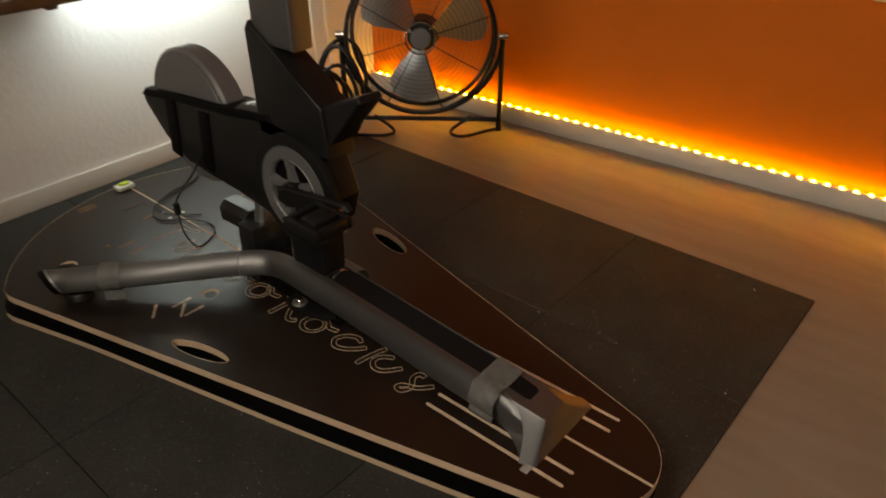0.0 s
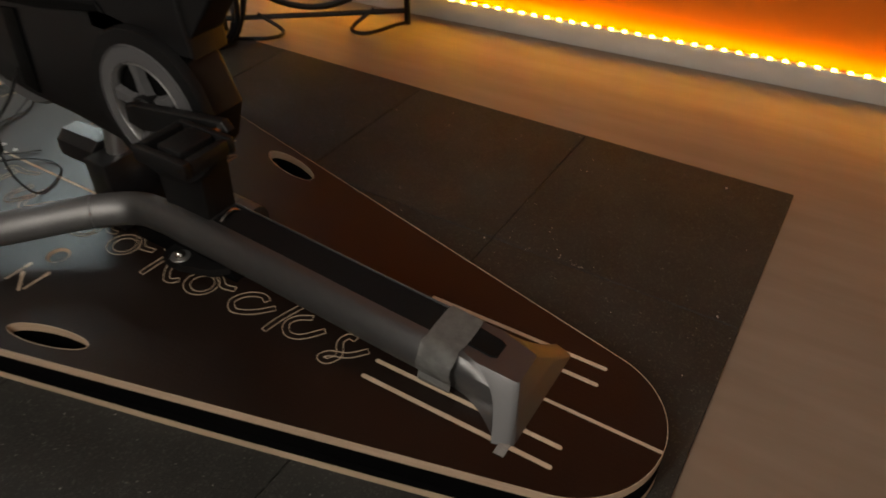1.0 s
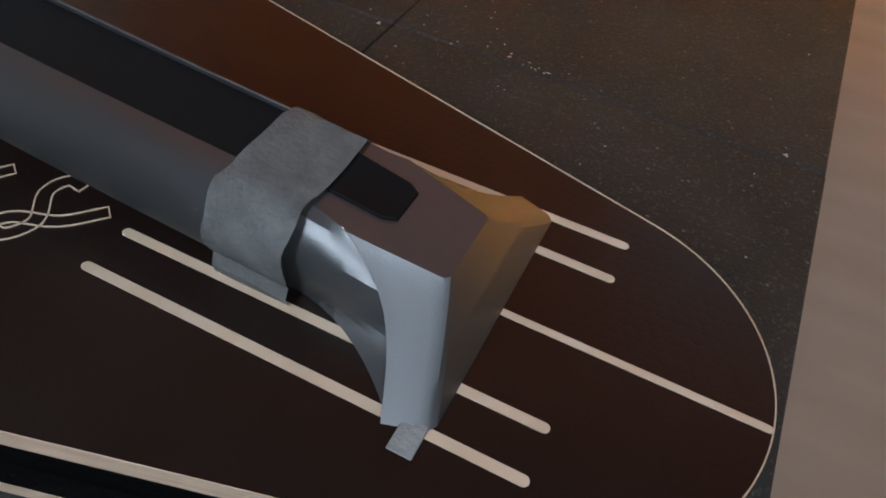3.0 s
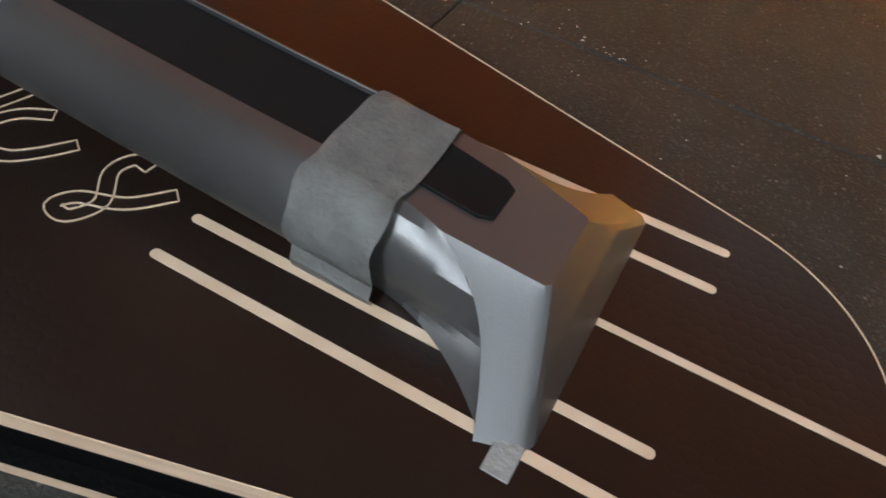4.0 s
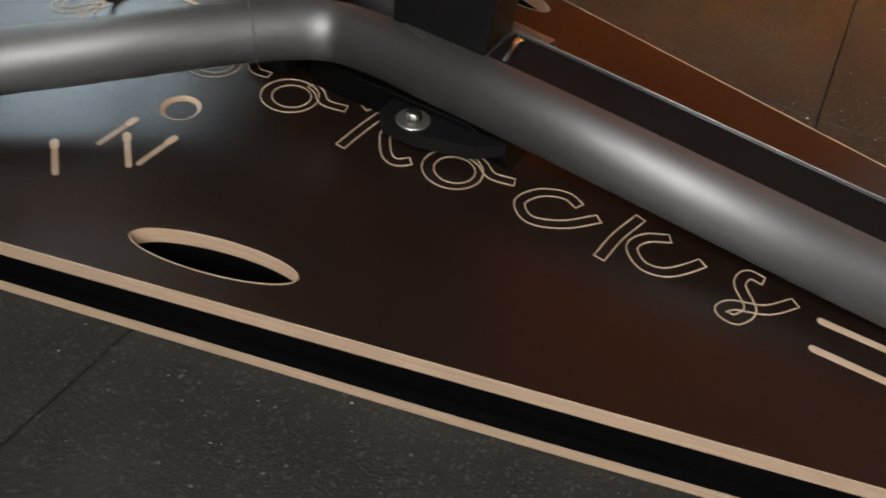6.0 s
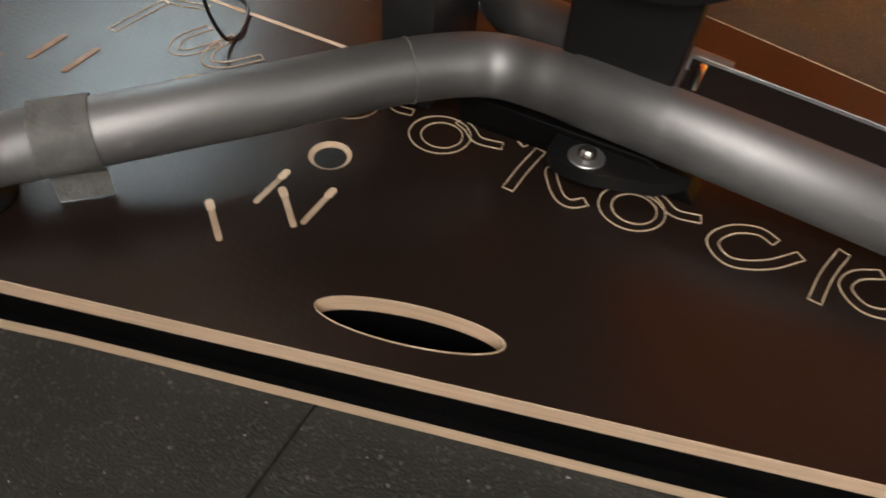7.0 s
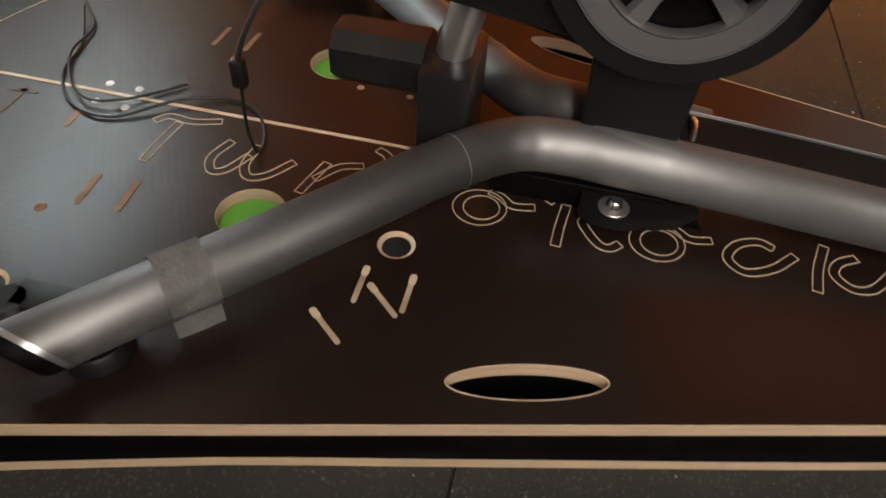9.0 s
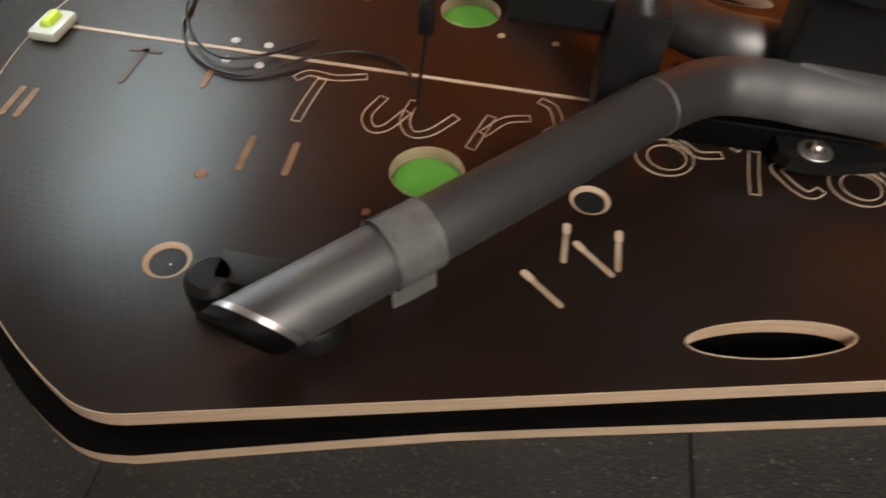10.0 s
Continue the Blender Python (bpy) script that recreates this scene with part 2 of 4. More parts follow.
def prism(poly, y0, y1, bevel=0.0, bm=None):
    """A side outline in x, z, drawn out from y0 to y1."""
    bm = bm or bmesh.new()
    a = [bm.verts.new((x, y0, z)) for x, z in poly]
    b = [bm.verts.new((x, y1, z)) for x, z in poly]
    n = len(poly)
    bm.faces.new(a)
    bm.faces.new(b[::-1])
    for i in range(n):
        bm.faces.new((a[i], b[i], b[(i + 1) % n], a[(i + 1) % n]))
    if bevel:
        rim = [e for e in bm.edges if abs(e.verts[0].co.y - e.verts[1].co.y) < 1e-6]
        bmesh.ops.bevel(bm, geom=rim, offset=bevel, segments=3, affect="EDGES", profile=0.5)
    return bm


def plate(outline, holes, z0, z1):
    """A flat panel with openings; faces on the rim take the second material."""
    bm = bmesh.new()
    loops = []
    for loop in [outline] + holes:
        vs = [bm.verts.new((x, y, z1)) for x, y in loop]
        loops.append(vs)
        for i in range(len(vs)):
            bm.edges.new((vs[i], vs[(i + 1) % len(vs)]))
    bmesh.ops.triangle_fill(bm, edges=bm.edges[:], use_beauty=True, normal=(0, 0, 1))
    top = bm.faces[:]
    low = {}
    for v in list(bm.verts):
        low[v] = bm.verts.new((v.co.x, v.co.y, z0))
    for f in top:
        bm.faces.new([low[v] for v in reversed(f.verts)])
    for vs in loops:
        for i in range(len(vs)):
            a, b = vs[i], vs[(i + 1) % len(vs)]
            f = bm.faces.new((a, b, low[b], low[a]))
            f.material_index = 1
    return bm


def ribbon(pts, w, z, h=0.0007, closed=False, bm=None):
    """A flat strip of width w along points in x, y."""
    p = [Vector((x, y)) for x, y, *_ in pts]
    m = len(p)
    rings = []
    for i in range(m):
        d = (p[(i + 1) % m] - p[i - 1]) if closed else (p[min(i + 1, m - 1)] - p[max(i - 1, 0)])
        d.normalize()
        nrm = Vector((-d.y, d.x)) * w / 2
        a, b = p[i] + nrm, p[i] - nrm
        rings.append([(a.x, a.y, z), (b.x, b.y, z), (b.x, b.y, z + h), (a.x, a.y, z + h)])
    return loft(rings, closed=closed, bm=bm)


def ellipse(cx, cy, rx, ry, turn=0.0, n=40):
    c, s = math.cos(turn), math.sin(turn)
    out = []
    for k in range(n):
        a = 2 * math.pi * k / n
        x, y = rx * math.cos(a), ry * math.sin(a)
        out.append((cx + c * x - s * y, cy + s * x + c * y))
    return out


# ---- the room ----
CX, CY = -1.855, 1.221
TURN = 4.5
back = pose(CX, CY, 0, 0, 0, TURN)
left = pose(CX, CY, 0, 0, 0, 1.2)
FZ = -0.008


def room_piece(name, bm, material, m, label, category, smooth=30):
    ob = new(name, mesh_of(name, bm, material, smooth))
    ob.matrix_world = m
    return tagged(ob, label, category, kind="structure")


room_piece("floor", box(-2.2, 2.6, -2.6, 1.7, FZ - 0.1, FZ), LAMINATE, Matrix(), "brown wood-look laminate floor with a soft sheen", "floor")
room_piece("wall_back", box(-0.1, 4.6, 0, 0.12, FZ, 2.5), ORANGE, back, "orange painted rough-plastered wall lit by amber strip", "wall")
room_piece("wall_left", box(-0.12, 0, -3.7, 0.1, FZ, 2.5), PLASTER, left, "white rough-plastered wall in cool light", "wall")
lampm = pose(-1.695, 0.22, 0.655, 0, 55, 1.2)
wl = thing("wall_light", -1.69, 0.22, 0.65, "cool white linear light fixed on white wall", "wall light")
q = box(-0.035, 0.035, -0.45, 0.45, 0.0, 0.03, 0.004)
bmesh.ops.transform(q, matrix=lampm, verts=q.verts)
part("housing", q, WHITE, wl)
for yy in (-0.06, 0.50):
    part("arm", box(-1.846, -1.690, yy - 0.012, yy + 0.012, 0.664, 0.676, 0.002), WHITE, wl)
# unseen right and front walls and ceiling, kept dark to lower ambient fill
room_piece("wall_right", box(2.45, 2.57, -2.6, 1.7, FZ, 2.5), LOW_BOUNCE, Matrix(), "unseen wall closing the room, dark grey to cut bounced light", "wall")
bmw = box(-2.2, 2.45, ROOM_S - 0.12, ROOM_S, FZ, WZ0)
box(-2.2, 2.45, ROOM_S - 0.12, ROOM_S, WZ1, 2.5, bm=bmw)
edges = [-2.2] + [x for w in FILL_WINDOWS for x in w[:2]] + [2.45]
for x0, x1 in zip(edges[::2], edges[1::2]):
    box(x0, x1, ROOM_S - 0.12, ROOM_S, WZ0, WZ1, bm=bmw)
room_piece("wall_front", bmw, LOW_BOUNCE, Matrix(), "unseen dark grey wall with two tall openings added for fill light", "wall")
room_piece("ceiling", box(-2.3, 2.6, -2.6, 1.7, 2.5, 2.6), LOW_BOUNCE, Matrix(), "unseen ceiling, dark grey to cut bounced light", "ceiling")
# frames and panes only house the fill lamps; no window is known here
for k, (wx0, wx1, _) in enumerate(FILL_WINDOWS):
    win = thing("window_%d" % (k + 1), (wx0 + wx1) / 2, ROOM_S - 0.06, WZ0, "tall narrow white framed window, unseen, added to hold torch-like fill light", "window", kind="structure")
    fb = bmesh.new()
    for c in ((wx0, wx0 + 0.05, WZ0, WZ1), (wx1 - 0.05, wx1, WZ0, WZ1), (wx0 + 0.05, wx1 - 0.05, WZ0, WZ0 + 0.05), (wx0 + 0.05, wx1 - 0.05, WZ1 - 0.05, WZ1)):
        box(c[0], c[1], ROOM_S - 0.09, ROOM_S - 0.03, c[2], c[3], bm=fb)
    part("window_frame", fb, WHITE, win)
    pane = part("pane", box(wx0 + 0.05, wx1 - 0.05, ROOM_S - 0.066, ROOM_S - 0.06, WZ0 + 0.05, WZ1 - 0.05), GLASS, win)
    pane.visible_shadow = False

SK = 0.054
room_piece("baseboard_back", box(0.012, 4.5, -0.024, 0, FZ, SK, 0.003), SKIRT, back, "white painted skirting board carrying an amber light strip", "baseboard")
room_piece("baseboard_left", box(0, 0.013, -3.6, -0.002, FZ, SK + 0.004, 0.003), SKIRT, left, "white painted skirting board under a white wall", "baseboard")

# amber light strip on the skirting
strip = thing("led_strip", *(back @ Vector((0.03, -0.007, SK))), "glowing amber light strip laid along white skirting board", "light strip")
bms = box(0.03, 3.6, -0.0235, -0.013, SK + 0.0005, SK + 0.0025)
bmesh.ops.transform(bms, matrix=back, verts=bms.verts)
part("strip_tape", bms, WHITE, strip)
led_me = mesh_of("led", box(-0.006, 0.006, -0.004, 0.004, 0, 0.0045, 0.001, 1), LED)
for i in range(92):
    led = new("led", led_me)
    led.parent = strip
    led.matrix_basis = Matrix.Translation(-BASE[strip]) @ back @ Matrix.Translation((0.05 + 0.0386 * i, -0.0185, SK + 0.0027))

# white wall cabinet edge on the orange wall and a shelf on the white wall
bmp = box(1.705, 2.93, -0.05, -0.001, 0.575, 1.3, 0.018, 3)
bmesh.ops.transform(bmp, matrix=back, verts=bmp.verts)
solo("wall_panel", bmp, WHITE, "white round-cornered panel mounted on orange wall", "wall panel")
sh = thing("wall_shelf", *(left @ Vector((0.1, -1.2, 0.575))), "dark brown wooden shelf fixed to white wall", "shelf")
bsh = box(0.002, 0.20, -1.75, -1.17, 0.575, 0.605, 0.004)
bmesh.ops.transform(bsh, matrix=left, verts=bsh.verts)
part("board", bsh, SHELF, sh)
for yy in (-1.62, -1.27):
    bsh = box(0.002, 0.15, yy - 0.014, yy + 0.014, 0.555, 0.5745, 0.004)
    bmesh.ops.transform(bsh, matrix=left, verts=bsh.verts)
    part("bracket", bsh, SHELF, sh)

# ---- rubber tiles ----
mats = thing("rubber_mat", -0.9, 0, FZ, "dark speckled crumb-rubber mat of square tiles", "floor mat", kind="structure")
XS = [0.027, -0.433, -0.890, -1.347, -1.804]
YS = [0.811, 0.354, -0.103, -0.560, -1.017, -1.474]
tile_me = {}
rng = random.Random(4)


def tile(x0, x1, y0, y1):
    w, h = round(x1 - x0, 3), round(y1 - y0, 3)
    if (w, h) not in tile_me:
        tile_me[w, h] = mesh_of("tile", box(-w / 2 + 0.0006, w / 2 - 0.0006, -h / 2 + 0.0006, h / 2 - 0.0006, 0, 0.008, 0.0015, 1), RUBBER)
    ob = new("tile", tile_me[w, h])
    ob.parent = mats
    ob.location = Vector(((x0 + x1) / 2, (y0 + y1) / 2, FZ - rng.uniform(0, 0.0006))) - BASE[mats]
    ob.rotation_euler.z = rng.choice((0, 1, 2, 3)) * math.pi / 2 if abs(w - h) < 0.0005 else 0
    ob.rotation_euler.z += rng.uniform(-0.0015, 0.0015)


for i in range(len(XS) - 1):
    for j in range(len(YS) - 1):
        tile(XS[i + 1], XS[i], YS[j + 1], YS[j])
for j in range(len(YS) - 1):
    tile(-1.832, -1.804, YS[j + 1], YS[j])

# ---- rocker board ----
HB = 0.066
board = thing("rocker_board", -0.9, 0, 0, "dark brown honeycomb-film plywood rocker board of two layers", "rocker board")


def board_half():
    """Right-hand outline from the nose to the tail, as distance from the nose and half width."""
    pts = []
    r, slope = 0.135, 0.26
    ang = math.atan(slope)
    for k in range(25):
        a = k / 24 * (math.pi / 2 - ang)
        pts.append((r - r * math.cos(a), r * math.sin(a)))
    x0, y0 = pts[-1]
    # rounded corner between the straight side and the tail arc
    f, tail_c, tail_r = 0.075, 1.149, 0.491

    def line(x):
        return y0 + slope * (x - x0)
    x = 1.2
    for _ in range(60):
        y = line(x) - f * math.sqrt(1 + slope ** 2)
        x += 0.5 * ((tail_r - f) - math.hypot(x - tail_c, y))
    y = line(x) - f * math.sqrt(1 + slope ** 2)
    s0 = math.pi / 2 + ang
    s1 = math.atan2(y, x - tail_c)
    for k in range(17):
        a = s0 + (s1 - s0) * k / 16
        pts.append((x + f * math.cos(a), y + f * math.sin(a)))
    for k in range(1, 25):
        a = s1 * (1 - k / 24)
        pts.append((tail_c + tail_r * math.cos(a), tail_r * math.sin(a)))
    return pts


half = board_half()
outline = [(-d, w * 0.957) for d, w in half] + [(-d, -w * 1.002) for d, w in half[-2:0:-1]]
SLOT = math.radians(14.4)
holes = [ellipse(-0.8425, -0.2808, 0.0712, 0.0180, SLOT, 48), ellipse(-0.8505, 0.271, 0.0715, 0.0215, -SLOT, 48),
         ellipse(-0.995, -0.153, 0.0195, 0.0195, 0, 32), ellipse(-1.346, -0.305, 0.0205, 0.0205, 0, 32),
         ellipse(-1.152, -0.150, 0.036, 0.036, 0, 40), ellipse(-1.157, 0.146, 0.037, 0.037, 0, 40)]
top = part("top_panel", plate(outline, holes, HB - 0.0155, HB), [FILM, PLY], board, "brown honeycomb film-faced birch plywood panel")


def base_flare(x):
    """How far the base panel stands out beyond the top panel, along the straight sides."""
    stations = ((-1.32, 0.0075), (-1.21, 0.0035), (-1.10, 0.001), (-1.00, -0.0015), (-0.90, -0.003), (-0.60, -0.007), (-0.30, -0.007), (-0.10, -0.005))
    for (xa, oa), (xb, ob) in zip(stations, stations[1:]):
        if x <= xb:
            return oa + (ob - oa) * (x - xa) / (xb - xa)
    return stations[-1][1]


fine = []
for (xa, ya), (xb, yb) in zip(outline, outline[1:] + outline[:1]):
    steps = 16 if math.hypot(xb - xa, yb - ya) > 0.5 else 1
    fine += [(xa + (xb - xa) * k / steps, ya + (yb - ya) * k / steps) for k in range(steps)]
lower = []
for x, y in fine:
    if x > -1.321:
        lower.append((x, y + math.copysign(base_flare(x), y) if abs(y) > 0.1 else y))
    else:
        q = min(1.0, (-1.20 - x) / 0.20)
        q = 1 + 0.036 * q * q * (3 - 2 * q)
        lower.append((-1.08 + (x + 1.08) * q, y * (1 + (q - 1) * 0.75)))
# base panel faces are near-black: the gap's shade put into colour
part("bottom_panel", plate(lower, [], 0.0005, 0.0148), [CORE, PLY], board, "birch plywood base panel")
inset = [(-0.9 + (x + 0.9) * 0.995, y * 0.986) for x, y in outline]
# added filler, near-black so the gap between the panels looks deep in shade
part("gap_fill", plate(inset, holes[:2], 0.0150, HB - 0.0158), [CORE, CORE], board, "near-black filler standing in for the shaded gap between the panels")
for x, y, r in ((-0.995, -0.153, 0.0195), (-1.346, -0.305, 0.0205)):
    prof = [(r - 0.0002, HB - 0.0004), (r - 0.0008, HB - 0.0010), (r - 0.0042, HB - 0.0024), (r - 0.0046, HB - 0.0060), (r - 0.0046, HB - 0.0170), (r - 0.0003, HB - 0.0172)]
    rings = [[(x + q * math.cos(2 * math.pi * k / 40), y + q * math.sin(2 * math.pi * k / 40), z) for k in range(40)] for q, z in prof]
    part("hole_rim", loft(rings, cap=False), PLY, top, "pale bevelled wooden hole rim")
    part("hole_plug", cyl((x, y, HB - 0.0175), (x, y, HB - 0.0036), r - 0.0047, n=36), LENS, top, "black plug in the hole")
    part("screw", cyl((x + 0.003, y - 0.002, HB - 0.0038), (x + 0.003, y - 0.002, HB - 0.0031), 0.0009, n=10), STEEL, top)
for x, y, r in ((-1.152, -0.150, 0.0345), (-1.157, 0.146, 0.0355)):
    rings = [[(x + r * q * math.cos(2 * math.pi * k / 32), y + r * q * math.sin(2 * math.pi * k / 32), z) for k in range(32)]
             for q, z in ((1.0, HB - 0.0179), (1.0, HB - 0.013), (0.93, HB - 0.0105), (0.5, HB - 0.0075), (0.05, HB - 0.0068))]
    part("bumper", loft(rings), GREEN, board, "bright green foam bumper inside the hole")

GZ = HB + 0.0002
bm = bmesh.new()
ribbon([(-0.9 + (x + 0.9) * 0.9996, y * 0.9990) for x, y in outline], 0.0008, GZ, closed=True, bm=bm)
part("bare_edge", bm, GROOVE, top, "thin pale worn edge of the film")
for loop in (holes[0], holes[1], holes[4], holes[5]):
    cx, cy = sum(p[0] for p in loop) / len(loop), sum(p[1] for p in loop) / len(loop)
    part("hole_edge", ribbon([(cx + (x - cx) * 1.003, cy + (y - cy) * 1.006) for x, y in loop], 0.0008, GZ, closed=True), GROOVE, top, "thin pale rim where the film is cut")


def groove(a, b, w, material=GROOVE, name="groove", lift=0.0):
    """A routed mark with rounded ends."""
    a, b = Vector((*a, 0)), Vector((*b, 0))
    d = (b - a).normalized()
    n = Vector((-d.y, d.x, 0))
    r = w / 2
    loop = [b + r * (n * math.cos(t) + d * math.sin(t)) for t in [k * math.pi / 8 for k in range(9)]]
    loop += [a + r * (-n * math.cos(t) - d * math.sin(t)) for t in [k * math.pi / 8 for k in range(9)]]
    rings = [[(p.x, p.y, z) for p in loop] for z in (GZ, GZ + 0.0006 + lift)]
    part(name, loft(rings), material, top, "pale routed line in the dark film" if material is GROOVE else "")


for a, b, w in (((-1.613, 0), (-0.93, 0), 0.0050), ((-0.165, 0), (-0.003, 0), 0.0052),
                ((-0.399, -0.0958), (-0.114, -0.0945), 0.0068), ((-0.398, -0.0628), (-0.115, -0.0612), 0.0066),
                ((-0.400, 0.0925), (-0.115, 0.0940), 0.0066), ((-0.398, 0.0600), (-0.115, 0.0602), 0.0066)):
    groove(a, b, w)
DASHES = [((-1.046, -0.255), (-1.013, -0.283)), ((-1.014, -0.192), (-1.014, -0.234)), ((-1.004, -0.212), (-0.972, -0.241)), ((-0.967, -0.191), (-0.967, -0.234))]
WORN = [((-1.331, -0.140), (-1.329, -0.184)), ((-1.286, -0.140), (-1.284, -0.182)), ((-1.415, -0.042), (-1.413, -0.071)),
        ((-1.577, -0.118), (-1.574, -0.160)), ((-1.592, -0.118), (-1.590, -0.160)), ((-1.499, -0.022), (-1.500, -0.084)), ((-1.516, -0.026), (-1.484, -0.025))]
for a, b in DASHES:
    for s_ in (1, -1):
        p, q = Vector((a[0], a[1] * s_)), Vector((b[0], b[1] * s_))
        # flat stem, its slot's inner shade put into the colour
        groove(p, q, 0.0054, GROOVE_SHADED, name="routed_dash")
        groove(p, p.lerp(q, 0.16), 0.0072, name="dash_head", lift=0.0003)
for k, (a, b) in enumerate(WORN):
    groove(a, b, 0.0070, GROOVE_FAINT if k >= 5 else GROOVE_DARK, name="routed_dash")
for a, b in WORN[:2]:
    groove((a[0], -a[1]), (b[0], -b[1]), 0.0070, GROOVE_DARK, name="routed_dash")
for x, y, r, m in ((-1.411, 0.018, 0.0055, WHITE), (-1.371, 0.017, 0.0055, WHITE), (-1.407, -0.020, 0.0055, WHITE), (-1.368, -0.022, 0.0055, WHITE),
                   (-1.113, 0.101, 0.0048, GROOVE), (-1.048, 0.099, 0.0045, GROOVE), (-1.196, -0.214, 0.0045, STEEL), (-1.360, -0.200, 0.0065, GROOVE_DARK)):
    part("screw_head", cyl((x, y, HB), (x, y, HB + 0.0012), r, r * 0.85, n=18), m, top)


# outlined swashes routed into the film
def outline_path(pts, w):
    p = [Vector((x, y)) for x, y in [(q.x, q.y) for q in smooth_path([(a, b, 0) for a, b in pts], 5)]]
    m = len(p)
    lft, rgt = [], []
    for i in range(m):
        d = (p[min(i + 1, m - 1)] - p[max(i - 1, 0)]).normalized()
        n = Vector((-d.y, d.x)) * w / 2
        lft.append(p[i] + n)
        rgt.append(p[i] - n)
    return [tuple(v) for v in lft + rgt[::-1]]


SW, LW = 0.0100, 0.0011
SWASHES = [
    [[(-1.322, -0.036), (-1.309, -0.023), (-1.280, -0.025), (-1.247, -0.015)], [(-1.299, -0.105), (-1.297, -0.068), (-1.293, -0.031)]],
    [[(-1.220, -0.046), (-1.230, -0.078), (-1.221, -0.099), (-1.206, -0.094), (-1.191, -0.064)], [(-1.187, -0.045), (-1.190, -0.078), (-1.179, -0.098), (-1.160, -0.091), (-1.139, -0.061)]],
    [[(-1.117, -0.107), (-1.110, -0.078), (-1.103, -0.052)], [(-1.108, -0.082), (-1.088, -0.055), (-1.063, -0.046)]],
    [[(-1.056, -0.013), (-1.040, -0.024), (-1.030, -0.060)]],
    [[(-0.990, -0.053), (-0.978, -0.062), (-0.962, -0.060)]],
    [[(-0.918, -0.048), (-0.905, -0.053), (-0.890, -0.064), (-0.867, -0.060)]],
    [[(-0.839, -0.111), (-0.8375, -0.080), (-0.834, -0.046)], [(-0.854, -0.048), (-0.847, -0.038), (-0.831, -0.034)], [(-0.804, -0.060), (-0.815, -0.067), (-0.807, -0.083), (-0.795, -0.097), (-0.784, -0.099), (-0.774, -0.090)]],
    [[(-0.730, -0.049), (-0.717, -0.053), (-0.702, -0.063), (-0.680, -0.059)]],
    [[(-0.617, -0.053), (-0.633, -0.047), (-0.655, -0.058), (-0.665, -0.080), (-0.648, -0.095), (-0.620, -0.083), (-0.596, -0.058)]],
    [[(-0.579, -0.103), (-0.574, -0.069), (-0.564, -0.034)], [(-0.533, -0.044), (-0.552, -0.056), (-0.559, -0.074), (-0.545, -0.089), (-0.527, -0.087), (-0.513, -0.074), (-0.500, -0.056)]],
    [[(-0.449, -0.046), (-0.462, -0.046), (-0.466, -0.062), (-0.452, -0.084), (-0.460, -0.102), (-0.473, -0.100), (-0.466, -0.088), (-0.440, -0.077), (-0.420, -0.055)]]]
RINGS = {4: (-1.022, -0.076), 5: (-0.9245, -0.0755), 7: (-0.7365, -0.0765)}
for k, strokes in enumerate(SWASHES):
    bm = bmesh.new()
    for s in strokes:
        ribbon(outline_path(s, SW), LW, GZ, closed=True, bm=bm)
    if k in RINGS:
        cx, cy = RINGS[k]
        ribbon(ellipse(cx, cy, 0.0290, 0.0275, 0.35), LW, GZ, closed=True, bm=bm)
        ribbon(ellipse(cx + 0.002, cy, 0.0195, 0.0185, 0.35), LW, GZ, closed=True, bm=bm)
    part("engraved_swash", bm, GROOVE, top, "thin pale routed outline ornament")

# ---- training bike ----
bike = thing("exercise_bike", -0.75, 0, HB, "dark graphite indoor training bike on a forked base", "exercise bike")


def section(w, h, r, n=6):
    """Rounded rectangle as (side, up) offsets."""
    out = []
    for sx, sz, a0 in ((1, -1, -90), (1, 1, 0), (-1, 1, 90), (-1, -1, 180)):
        for k in range(n + 1):
            a = radians(a0 + 90 * k / n)
            out.append((sx * (w / 2 - r) + r * math.cos(a), sz * (h / 2 - r) + r * math.sin(a)))
    return out


BZ = 0.1345


def rise(x):
    """How far the base stands above its height at mid beam."""
    stations = ((-0.96, 0.0270), (-0.88, 0.0262), (-0.80, 0.0245), (-0.74, 0.0224), (-0.67, 0.0182), (-0.60, 0.0132), (-0.52, 0.0070),
                (-0.45, 0.0015), (-0.39, -0.0028), (-0.33, -0.0065), (-0.25, -0.0105), (-0.16, -0.0140))
    for (xa, za), (xb, zb) in zip(stations, stations[1:]):
        if x <= xb:
            return za + (zb - za) * (x - xa) / (xb - xa)
    return stations[-1][1]


# main beam: oval tube, its top open to a sunken dark channel
arc = [radians(62 + 208 * k / 22) for k in range(23)]
prof = [(-0.0355 + 0.0275 * math.cos(a), 0.1075 + 0.0315 * math.sin(a)) for a in arc]
prof = [(-0.0265, 0.1385)] + [q for q in prof if q[0] < -0.0275]
flank = [(0.0268, 0.1385), (0.0300, 0.1362), (0.0315, 0.1310), (0.0320, 0.1200), (0.0320, 0.1000), (0.0300, 0.0860), (0.0240, 0.0780)]
ring = prof[::-1] + [(-0.0255, 0.1300), (0.0255, 0.1300)] + flank + [(0.0, 0.0765)]
XB = [-0.2860 - 0.02523 * k for k in range(19)]
part("beam", loft([[(x, y, z + rise(x)) for y, z in ring] for x in XB]), DRAWN, bike, "satin graphite oval tube", smooth=40)
solid = prof[::-1] + [(-y, z) for y, z in prof] + [(0.0, 0.0765)]
